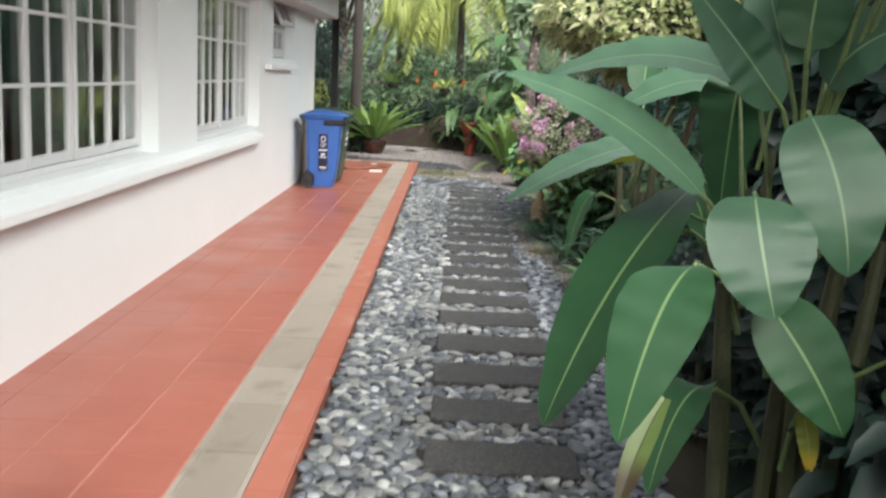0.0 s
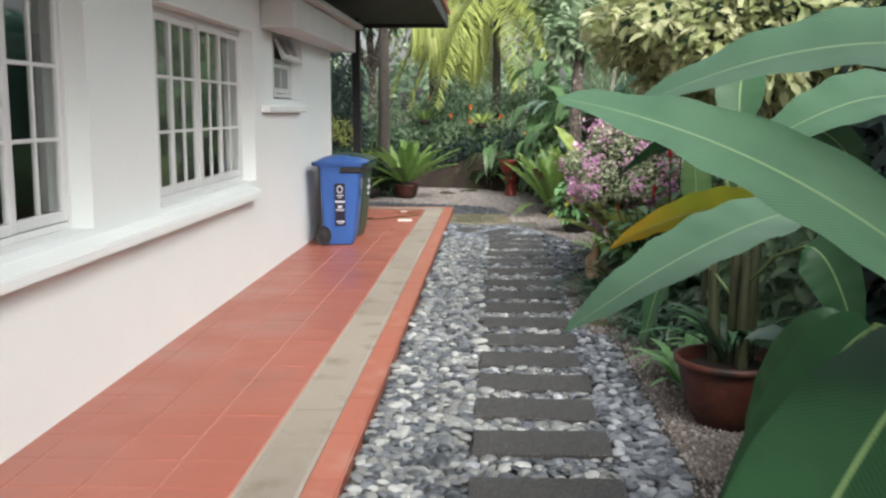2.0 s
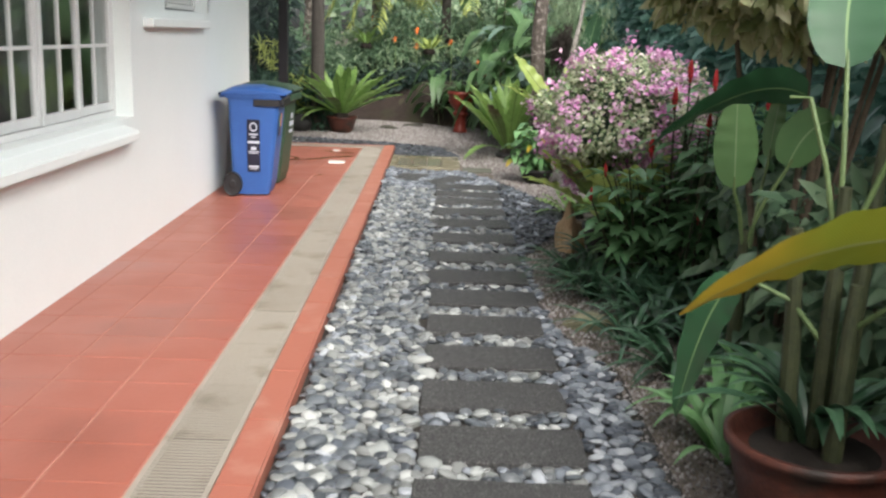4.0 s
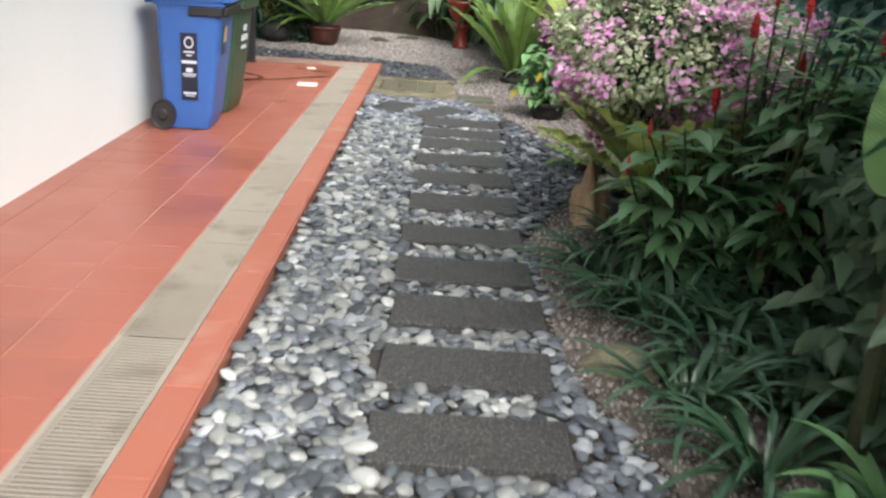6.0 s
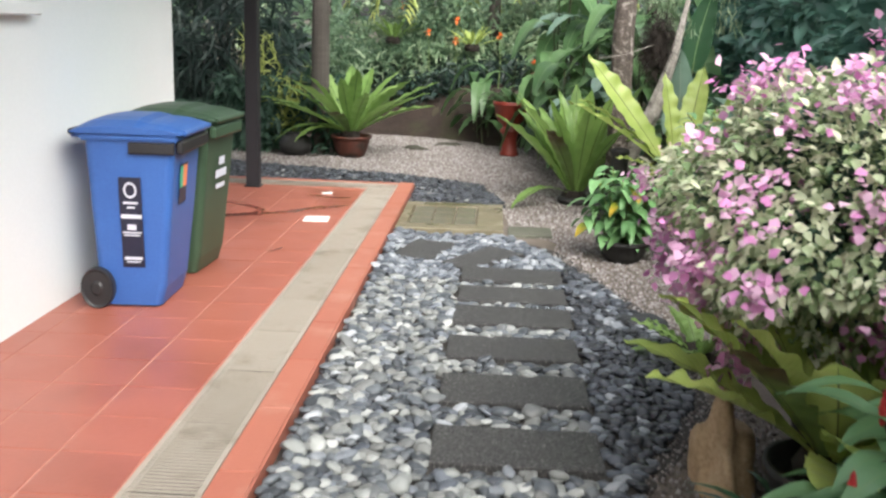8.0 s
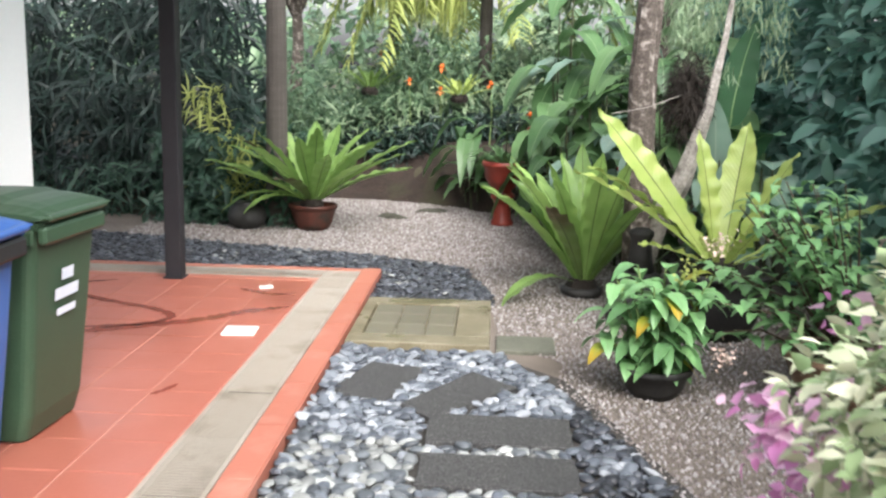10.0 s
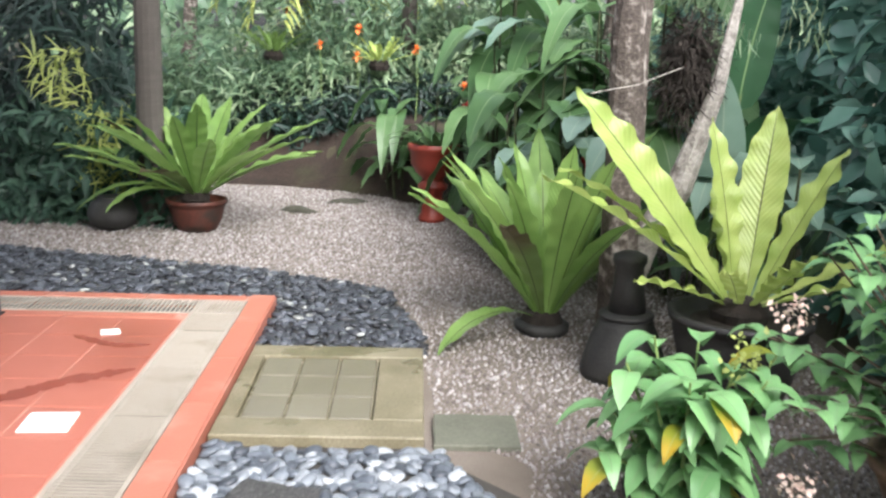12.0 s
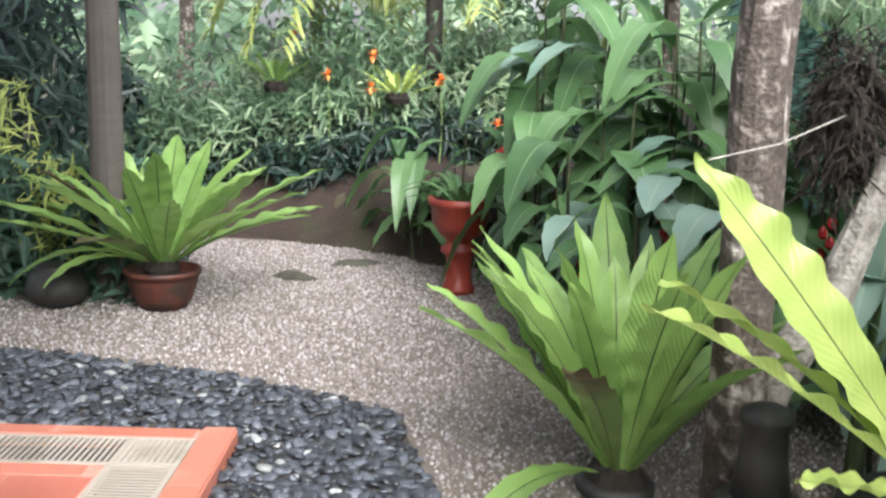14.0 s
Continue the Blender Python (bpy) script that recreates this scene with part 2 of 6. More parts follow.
M_BARK = mat("mottled_bark", [(0.026, 0.021, 0.017), (0.066, 0.053, 0.044), (0.16, 0.14, 0.12)], 0.85, 14, 60, 1.0, stain=(0.33, 0.30, 0.27), stain_scale=14, stain_at=0.54)
M_PALEBARK = mat("pale_lichened_bark", [(0.10, 0.09, 0.078), (0.26, 0.24, 0.215), (0.40, 0.375, 0.345)], 0.85, 14, 60, 1.0, stain=(0.06, 0.05, 0.04), stain_scale=10, stain_at=0.56)
M_PALMBARK = mat("palm_bark", [(0.051, 0.044, 0.037), (0.087, 0.077, 0.068)], 0.85, 5, 60, 0.6, stretch=(1, 1, 5))
M_ROOT = mat("fern_root_mass", [(0.010, 0.008, 0.006), (0.026, 0.019, 0.014)], 0.95, 20, 120, 0.9)
M_STALK = mat("leaf_stalk", [(0.06, 0.10, 0.035), (0.13, 0.19, 0.07)], 0.5, 9, 60, 0.2)
M_BSTEM = mat("banana_stem", [(0.022, 0.030, 0.014), (0.055, 0.062, 0.026)], 0.6, 9, 60, 0.3)
M_STEM = mat("green_stem", [(0.10, 0.16, 0.05), (0.2, 0.28, 0.1)], 0.5, 9, 60, 0.2)
M_WOODSTEM = mat("woody_stem", [(0.06, 0.045, 0.03), (0.13, 0.10, 0.07)], 0.85, 12, 60, 0.5)
M_WETTILE = mat("wet_terracotta", [(0.185, 0.048, 0.032), (0.25, 0.068, 0.046)], 0.14, 9, 60, 0.04)
M_WHITETILE = mat("white_tile", [(0.66, 0.64, 0.6), (0.74, 0.72, 0.68)], 0.5, 6, 60, 0.05)
M_RED = mat("red_bract", [(0.270, 0.007, 0.012), (0.390, 0.018, 0.018)], 0.45, 20, 60, 0.0, island=0.7, translucent=0.15)
M_ORANGEFL = mat("orange_petals", [(0.75, 0.16, 0.03), (0.85, 0.28, 0.06)], 0.5, 20, 60, 0.0, island=0.7, translucent=0.2)
M_PINK = mat("pink_bracts", [(0.50, 0.16, 0.40), (0.66, 0.30, 0.56), (0.76, 0.48, 0.67), (0.80, 0.62, 0.72)], 0.6, 20, 60, 0.0, island=0.8, translucent=0.3)
M_CREAMFL = mat("pale_pink_florets", [(0.6, 0.42, 0.36), (0.72, 0.6, 0.52)], 0.6, 20, 60, 0.0, island=0.8, translucent=0.2)

L_BANANA = leaf_mat("banana_leaf", (0.013, 0.048, 0.020), (0.040, 0.112, 0.048), (0.15, 0.24, 0.10), 0.018, 0.36, 95, 0.14, 0.08, spec=0.28)
L_BANANA_WAXY = leaf_mat("waxy_young_banana_leaf", (0.018, 0.056, 0.030), (0.072, 0.158, 0.088), (0.17, 0.26, 0.14), 0.015, 0.36, 90, 0.14, 0.14, blotch=0.5, spec=0.35)
L_BANANA_YEL = leaf_mat("yellowing_banana_leaf", (0.112, 0.180, 0.026), (0.320, 0.330, 0.030), (0.300, 0.320, 0.100), 0.025, 0.4, 95, 0.1, 0.3, tip=(0.420, 0.300, 0.030), tip_at=0.72)
L_FERN = leaf_mat("birds_nest_fern_leaf", (0.078, 0.175, 0.034), (0.300, 0.450, 0.135), (0.022, 0.022, 0.012), 0.020, 0.3, 34, 0.2, 0.4, blotch=0.45)
L_FERN_LIGHT = leaf_mat("pale_fern_leaf", (0.16, 0.28, 0.045), (0.45, 0.53, 0.165), (0.075, 0.085, 0.03), 0.016, 0.3, 30, 0.22, 0.42, blotch=0.6)
L_GINGER = leaf_mat("glossy_ginger_leaf", (0.075, 0.190, 0.085), (0.25, 0.44, 0.22), (0.20, 0.33, 0.15), 0.02, 0.2, 30, 0.12, 0.35)
L_FERN_OLD = leaf_mat("brown_backed_fern_leaf", (0.056, 0.104, 0.032), (0.179, 0.257, 0.077), (0.020, 0.018, 0.012), 0.02, 0.4, 40, 0.12, 0.25, tip=(0.060, 0.045, 0.022), tip_at=0.66)
L_STRAP = leaf_mat("dark_strap_leaf", (0.020, 0.057, 0.031), (0.062, 0.133, 0.070), (0.056, 0.104, 0.064), 0.03, 0.3, 5, 0.1, 0.15)
L_BROAD = leaf_mat("broad_garden_leaf", (0.036, 0.095, 0.038), (0.140, 0.247, 0.096), (0.190, 0.275, 0.141), 0.02, 0.33, 40, 0.12, 0.3)
L_BROAD_PALE = leaf_mat("silvery_broad_leaf", (0.112, 0.209, 0.154), (0.246, 0.342, 0.282), (0.280, 0.361, 0.282), 0.02, 0.3, 40, 0.12, 0.3)
L_SHRUB = leaf_mat("glossy_shrub_leaf", (0.078, 0.195, 0.080), (0.250, 0.470, 0.190), (0.174, 0.272, 0.133), 0.02, 0.3, 30, 0.12, 0.25)

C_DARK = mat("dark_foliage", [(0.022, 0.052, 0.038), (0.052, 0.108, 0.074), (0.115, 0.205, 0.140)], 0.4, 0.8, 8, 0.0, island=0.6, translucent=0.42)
C_HEDGE = mat("bluish_hedge_foliage", [(0.045, 0.112, 0.090), (0.105, 0.220, 0.176), (0.245, 0.420, 0.340)], 0.27, 0.8, 8, 0.0, island=0.6, translucent=0.35)
# near-black leaf colour carries the shade under and between plants
C_DEEP = mat("shade_dark_foliage", [(0.006, 0.015, 0.012), (0.013, 0.031, 0.024), (0.028, 0.06, 0.043)], 0.5, 0.8, 8, 0.0, island=0.6, translucent=0.12)
C_MID = mat("mid_green_foliage", [(0.036, 0.082, 0.051), (0.101, 0.173, 0.097), (0.202, 0.284, 0.168)], 0.4, 0.7, 8, 0.0, island=0.6, translucent=0.42)
# light green leaves; on distant planting this paleness paints the haze
C_LIGHT = mat("light_and_hazed_foliage", [(0.096, 0.173, 0.095), (0.225, 0.321, 0.187), (0.419, 0.494, 0.332)], 0.45, 0.7, 8, 0.0, island=0.6, translucent=0.42)
C_YELLOW = mat("yellow_green_foliage", [(0.140, 0.210, 0.058), (0.336, 0.383, 0.115), (0.500, 0.572, 0.180)], 0.45, 0.9, 8, 0.0, island=0.6, translucent=0.42)
C_CREAM = mat("variegated_cream_leaves", [(0.095, 0.170, 0.055), (0.340, 0.390, 0.180), (0.560, 0.580, 0.345), (0.720, 0.725, 0.520)], 0.45, 5, 30, 0.0, island=0.6, translucent=0.45)
C_VARI = mat("variegated_pale_leaves", [(0.07, 0.14, 0.05), (0.25, 0.34, 0.17), (0.56, 0.60, 0.42), (0.72, 0.72, 0.56)], 0.45, 9, 30, 0.0, island=0.7, translucent=0.25)

# ---- building helpers ----


def link_mesh(name, bm, material, parent=None, label="", smooth=False):
    me = bpy.data.meshes.new(name)
    bm.to_mesh(me)
    bm.free()
    me.materials.append(material)
    if smooth:
        me.polygons.foreach_set("use_smooth", [True] * len(me.polygons))
    ob = new(name, me)
    if parent is not None:
        ob.parent = parent
    if label:
        ob["label"] = label
    return ob


def part(name, bm, material, parent, label="", smooth=False):
    return link_mesh(name, bm, material, parent, label, smooth)


def thing(name, at, label, category, group="", turn=0.0):
    ob = new(name)
    ob.empty_display_size = 0.1
    ob.matrix_world = pose(*at, 0, 0, turn)
    return tagged(ob, label, category, group)


def share(name, me, parent, m):
    ob = new(name, me)
    ob.parent = parent
    ob.matrix_local = m
    return ob


def box_bm(x0, x1, y0, y1, z0, z1, bevel=0.0, bm=None, segments=1):
    bm = bm or bmesh.new()
    vs = bmesh.ops.create_cube(bm, size=1.0)["verts"]
    for v in vs:
        v.co = Vector((x0 + (v.co.x + 0.5) * (x1 - x0), y0 + (v.co.y + 0.5) * (y1 - y0), z0 + (v.co.z + 0.5) * (z1 - z0)))
    if bevel:
        es = {e for v in vs for e in v.link_edges}
        bmesh.ops.bevel(bm, geom=list(es), offset=bevel, segments=segments, affect="EDGES", clamp_overlap=True)
    return bm


def lathe_bm(profile, steps=28, bm=None, at=(0, 0, 0), wobble=0.0):
    """A turned body from (radius, height) pairs."""
    bm = bm or bmesh.new()
    rings = []
    for k, (r, z) in enumerate(profile):
        ring = []
        for i in range(steps):
            a = 2 * math.pi * i / steps
            rr = r * (1 + wobble * noise.noise((math.cos(a) * 1.3, math.sin(a) * 1.3, z * 3 + at[0])))
            ring.append(bm.verts.new((at[0] + rr * math.cos(a), at[1] + rr * math.sin(a), at[2] + z)))
        rings.append(ring)
    for a, b in zip(rings, rings[1:]):
        for i in range(steps):
            bm.faces.new((a[i], a[(i + 1) % steps], b[(i + 1) % steps], b[i]))
    if profile[0][0] > 1e-4:
        bm.faces.new(list(reversed(rings[0])))
    if profile[-1][0] > 1e-4:
        bm.faces.new(rings[-1])
    return bm


def tube_bm(points, radii, steps=8, bm=None, rough=0.0):
    """A tapered tube along a line of points."""
    bm = bm or bmesh.new()
    rings = []
    pts = [Vector(p) for p in points]
    for k, p in enumerate(pts):
        t = (pts[min(k + 1, len(pts) - 1)] - pts[max(k - 1, 0)]).normalized()
        s = t.cross(Vector((0.3, 0.9, 0.1))).normalized()
        u = s.cross(t)
        ring = []
        for i in range(steps):
            a = 2 * math.pi * i / steps
            q = s * math.cos(a) + u * math.sin(a)
            rr = radii[k] * (1 + rough * noise.noise(p * 4 + q * 1.5))
            ring.append(bm.verts.new(p + q * rr))
        rings.append(ring)
    for a, b in zip(rings, rings[1:]):
        for i in range(steps):
            bm.faces.new((a[i], a[(i + 1) % steps], b[(i + 1) % steps], b[i]))
    bm.faces.new(list(reversed(rings[0])))
    bm.faces.new(rings[-1])
    return bm


def bezier(p0, pc, p1, t):
    return p0 * (1 - t) ** 2 + pc * 2 * t * (1 - t) + p1 * t * t


def width_banana(t):
    return 0.03 if t < 0.04 else max(0.02, math.sin(math.pi * min(1, (t - 0.02) / 0.98) ** 0.72) ** 0.62)


def width_fern(t):
    return 0.16 + 0.84 * math.sin(math.pi * 0.5 * min(1, t / 0.6)) ** 1.3 if t < 0.6 else max(0.02, 1 - ((t - 0.6) / 0.4) ** 2.2)


def width_strap(t):
    return 0.55 + 0.45 * min(1, t / 0.3) if t < 0.5 else max(0.03, 1 - ((t - 0.5) / 0.5) ** 1.8)


def width_oval(t):
    return max(0.02, math.sin(math.pi * t ** 0.85) ** 0.8)


def blade_mesh(p0, pc, p1, width, side, profile, fold=0.15, wave=0.0, waves=9, n=16, phase=0.0, torn=0.0, curl=0.0):
    """A leaf along a curve, five points across, folded along its midrib, with a wavy edge."""
    p0, pc, p1, side = Vector(p0), Vector(pc), Vector(p1), Vector(side)
    bm = bmesh.new()
    uvl = bm.loops.layers.uv.new("uv")
    us = (-1, -0.55, -0.06, 0.06, 0.55, 1)
    rows = []
    for i in range(n + 1):
        t = i / n
        p = bezier(p0, pc, p1, t)
        tan = (bezier(p0, pc, p1, min(1, t + 0.02)) - bezier(p0, pc, p1, max(0, t - 0.02))).normalized()
        s = (side - tan * side.dot(tan)).normalized()
        nor = s.cross(tan)
        if nor.z < 0:
            nor = -nor
        w = width * 0.5 * profile(t)
        row = []
        for u in us:
            swell = 0.65 + 0.35 * math.sin(t * 7.0 + phase * 1.7 + u)
            ripple = wave * swell * min(1, t * 3) * math.sin(t * waves * 6.283 + phase + (0.9 if u > 0 else 0)) * abs(u) ** 2
            jag = 1 - torn * (0.5 + 0.5 * math.sin(t * 61 + phase * 3 + u)) * (abs(u) > 0.9)
            row.append(bm.verts.new(p + s * (u * w * jag) + nor * (fold * abs(u) * w - curl * u * u * w + ripple)))
        rows.append((row, t))
    for (a, ta), (b, tb) in zip(rows, rows[1:]):
        for j in range(len(us) - 1):
            f = bm.faces.new((a[j], a[j + 1], b[j + 1], b[j]))
            f.smooth = True
            for lp, (u, v) in zip(f.loops, ((us[j], ta), (us[j + 1], ta), (us[j + 1], tb), (us[j], tb))):
                lp[uvl].uv = (0.5 + 0.5 * u, v)
    return bm


LEAF_T = np.array([(0, 0, 0), (-0.5, 0.38, 0.10), (0, 0.42, 0.0), (0.5, 0.38, 0.10), (-0.30, 0.75, 0.05), (0, 0.78, -0.03), (0.30, 0.75, 0.05), (0, 1.0, -0.10)])
LEAF_F = [(0, 2, 1), (0, 3, 2), (1, 2, 5, 4), (2, 3, 6, 5), (4, 5, 7), (5, 6, 7)]
SLIM_T = np.array([(-0.5, 0, 0), (0.5, 0, 0), (-0.5, 0.5, 0.05), (0.5, 0.5, 0.05), (0, 1, -0.12)])
SLIM_F = [(0, 1, 3, 2), (2, 3, 4)]


def unit(a):
    return a / np.maximum(np.linalg.norm(a, axis=1, keepdims=True), 1e-6)


def cloud_mesh(name, pos, dirs, ups, length, width, material, template=LEAF_T, faces=LEAF_F):
    """Many small leaves as one mesh."""
    n = len(pos)
    y = unit(dirs)
    x = unit(np.cross(y, ups + 1e-3))
    z = np.cross(x, y)
    length, width = np.broadcast_to(length, n), np.broadcast_to(width, n)
    v = (pos[:, None, :] + template[None, :, 0, None] * (x * width[:, None])[:, None, :]
         + template[None, :, 1, None] * (y * length[:, None])[:, None, :] + template[None, :, 2, None] * (z * length[:, None])[:, None, :])
    k = len(template)
    sizes = np.array([len(f) for f in faces])
    flat = np.concatenate([np.array(f) for f in faces])
    loops = (flat[None, :] + (np.arange(n) * k)[:, None]).ravel()
    me = bpy.data.meshes.new(name)
    me.vertices.add(n * k)
    me.vertices.foreach_set("co", v.reshape(-1))
    me.loops.add(len(loops))
    me.loops.foreach_set("vertex_index", loops.astype(np.int32))
    tot = np.tile(sizes, n)
    me.polygons.add(len(tot))
    me.polygons.foreach_set("loop_start", np.concatenate(([0], np.cumsum(tot)[:-1])).astype(np.int32))
    me.update(calc_edges=True)
    me.validate()
    me.materials.append(material)
    return me


def cloud(name, rng, pos, out, length, width, material, parent=None, label="", spread=0.7, droop=0.3, template=LEAF_T, faces=LEAF_F, vary=0.35):
    n = len(pos)
    dirs = unit(out + rng.normal(0, spread, (n, 3)))
    dirs[:, 2] -= droop
    ups = out + rng.normal(0, 0.4, (n, 3)) + np.array([0, 0, 0.8])
    s = 1 + rng.uniform(-vary, vary, n)
    ob = new(name, cloud_mesh(name, pos, dirs, ups, length * s, width * s, material, template, faces))
    if parent is not None:
        ob.parent = parent
        ob.matrix_parent_inverse = parent.matrix_world.inverted()
    if label:
        ob["label"] = label
    return ob


def lumpy(rng, centre, radii, n, shell=0.35, rough=0.28, freq=2.2, low=-1.0, seed=0.0):
    """Points in the outer shell of an uneven rounded mass, and their outward directions."""
    d = unit(rng.normal(0, 1, (n * 2, 3)))
    d = d[d[:, 2] > low][:n]
    bumps = np.array([noise.noise(Vector((a * freq for a in q)) + Vector((seed, seed * 2, 0))) for q in d])
    r = (1 + rough * bumps) * (1 - shell * rng.random(len(d)) ** 1.5)
    return np.array(centre) + d * r[:, None] * np.array(radii), d


def sheet_points(rng, n, x0, x1, y0, y1, z0, z1, gaps=0.0, freq=0.8, seed=0.0):
    """Points in a block of planting, thinned by a noise so that it has gaps."""
    p = np.column_stack((rng.uniform(x0, x1, n), rng.uniform(y0, y1, n), rng.uniform(z0, z1, n)))
    if gaps:
        g = np.array([noise.noise(Vector(q) * freq + Vector((seed, 0, seed))) for q in p])
        p = p[g > gaps - 0.5]
    return p

# ---- the large structure ----
rng = np.random.default_rng(7)
GZ = -0.075  # level of the gravel and pebble beds; the terrace lies at 0
WX = -2.14   # outer face of the house wall


def bank_foot(x):
    """Where the gravel ends and the soil bank begins."""
    return float(np.interp(x, [-4.0, -1.85, -1.17, -0.62, -0.1, 0.2, 0.8, 2.0], [22.3, 22.66, 22.62, 22.42, 22.12, 21.83, 21.5, 21.2])) + 0.04 * math.sin(x * 5.1)


def mound(x, y):
    """Height of the planted bank at the far end and along the side."""
    foot = bank_foot(x)
    far = max(0.0, min(1.0, (y - foot) / 0.95))
    far = far * far * (3 - 2 * far) * (0.22 + 0.4 * max(0.0, min(1.0, (x + 2.6) / 1.7)))
    rise = max(0.0, min(1.0, (y - foot - 0.9) / 4)) * 0.7
    side = max(0.0, min(1.0, (x - 2.4) / 1.2)) * 0.25
    return max(far + rise, side) + (0.05 * noise.noise((x * 1.3, y * 1.3, 0)) if y > foot else 0)


xs = [-1500, -300, -80, -30, -15] + [round(-9 + 0.3 * i, 2) for i in range(61)] + [12, 20, 60, 300, 1500]
ys = [-1500, -300, -60, -20] + [round(-6 + 0.5 * i, 2) for i in range(50)] + [round(19 + 0.2 * i, 2) for i in range(50)] + [30, 40, 80, 300, 1500]
bm = bmesh.new()
grid = [[bm.verts.new((x, y, -0.13 + mound(x, min(y, 30)))) for x in xs] for y in ys]
for r0, r1 in zip(grid, grid[1:]):
    for i in range(len(xs) - 1):
        bm.faces.new((r0[i], r0[i + 1], r1[i + 1], r1[i]))
tagged(link_mesh("ground", bm, M_GROUND, smooth=True), "dark planted garden soil with patches of moss", "ground", kind="structure")


def bed(name, outline, z, thick, material, label, category="ground", bumpy=0.0):
    bm = bmesh.new()
    f = bm.faces.new([bm.verts.new((x, y, z)) for x, y in outline])
    if f.normal.z < 0:
        f.normal_flip()
    ext = bmesh.ops.extrude_face_region(bm, geom=[f])
    for v in ext["geom"]:
        if isinstance(v, bmesh.types.BMVert):
            v.co.z -= thick
    bmesh.ops.recalc_face_normals(bm, faces=bm.faces)
    return tagged(link_mesh(name, bm, material), label, category, kind="structure")


bed("gravel_bed", [(-7, 17.95), (-0.5, 17.95), (-0.5, 15.6), (0.6, 15.2), (0.7, 9), (0.85, 6.2), (1.9, 6.0), (2.7, 12), (2.75, 19), (2.3, 20.6), (1.0, 21.6), (0.3, 22.0), (-0.6, 22.7), (-1.2, 22.85), (-2.3, 22.8), (-2.9, 21.8), (-3.5, 20.9), (-7, 20.8)], GZ, 0.06, M_GRAVEL, "beige-grey gravel bed with fine chippings")
# dark sheets below the pebbles paint the shade between them
bed("pebble_bed", [(-0.565, -3), (1.0, -3), (1.0, 8.6), (0.74, 9.4), (0.74, 11.2), (1.25, 12.2), (1.3, 13.4), (0.75, 15.3), (0.3, 15.79), (-0.565, 15.79)], GZ + 0.006, 0.06, M_DARKGAP, "bed under river pebbles, gap shade put into its dark colour")
bed("black_pebble_bed", [(-7, 17.9), (-0.56, 17.9), (-0.56, 16.98), (0.36, 16.98), (0.33, 17.3), (0.24, 17.7), (0.1, 18.3), (-0.35, 18.55), (-0.85, 18.8), (-2.5, 19.25), (-4, 19.7), (-7, 19.9)], GZ + 0.008, 0.05, M_DARKGAP, "bed under black pebbles, gap shade put into its dark colour")
# soil at the foot of the bank
bm = bmesh.new()
gx = [round(-2.6 + 0.07 * i, 2) for i in range(66)]
gy = [round(21.2 + 0.07 * i, 2) for i in range(52)]
grid = [[bm.verts.new((x, y, -0.095 + mound(x, y) + 0.11 * noise.noise((x * 2.3, y * 2.3, 1)) + 0.03 * noise.noise((x * 7, y * 7, 1)) + (0.02 if mound(x, y) > 0.02 else -0.03))) for x in gx] for y in gy]
for r0, r1 in zip(grid, grid[1:]):
    for i in range(len(gx) - 1):
        bm.faces.new((r0[i], r0[i + 1], r1[i + 1], r1[i]))
tagged(link_mesh("soil_bank", bm, M_SOIL, smooth=True), "bare brown soil bank behind the gravel", "ground", kind="structure")

# terrace base, edge and drain
floor_bm = box_bm(-9, -1.001, -5, 17.449, -0.2, -0.003)
box_bm(-9, -0.575, 17.737, 17.85, -0.2, -0.003, bm=floor_bm)
floor = tagged(link_mesh("floor", floor_bm, M_GROUT), "red terracotta tiled terrace beside the house", "floor", kind="structure")

# house: wall pieces round the openings, roof edge
WIN = [(4.55, 7.15, 0.935, 2.30), (8.25, 10.9, 0.935, 2.30), (11.7, 13.25, 1.70, 2.48)]
ZTOP, YEND, THICK = 2.66, 15.22, 0.25
bm = bmesh.new()
cuts = [-5.0] + [v for w in WIN for v in w[:2]] + [YEND]
for a, b in zip(cuts[::2], cuts[1::2]):
    box_bm(WX - THICK, WX, a, b, -0.2, ZTOP, bm=bm)
for y0, y1, z0, z1 in WIN:
    box_bm(WX - THICK, WX, y0, y1, -0.2, z0, bm=bm)
    box_bm(WX - THICK, WX, y0, y1, z1, ZTOP, bm=bm)
bmesh.ops.remove_doubles(bm, verts=bm.verts, dist=0.0005)
tagged(link_mesh("wall_house", bm, M_WALL), "smooth white-painted house wall", "wall", kind="structure")
tagged(link_mesh("wall_house_end", box_bm(-9, WX - THICK - 0.002, YEND - 0.25, YEND, -0.2, ZTOP), M_WALL), "white-painted end wall of the house", "wall", kind="structure")
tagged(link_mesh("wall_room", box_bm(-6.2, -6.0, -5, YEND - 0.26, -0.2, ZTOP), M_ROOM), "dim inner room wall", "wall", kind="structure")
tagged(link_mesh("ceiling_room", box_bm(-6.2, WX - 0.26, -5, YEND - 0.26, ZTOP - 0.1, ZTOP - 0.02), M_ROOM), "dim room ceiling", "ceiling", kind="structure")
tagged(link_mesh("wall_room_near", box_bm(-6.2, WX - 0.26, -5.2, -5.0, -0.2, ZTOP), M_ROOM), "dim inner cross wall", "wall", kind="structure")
bm = box_bm(WX - 0.12, WX + 0.11, -5, 10.68, 0.79, 0.93, 0.0)
for v in bm.verts:
    if v.co.x > WX and v.co.z > 0.85:
        v.co.z = 0.855
bmesh.ops.bevel(bm, geom=[e for e in bm.edges if all(v.co.x > WX for v in e.verts)], offset=0.008, segments=2, affect="EDGES")
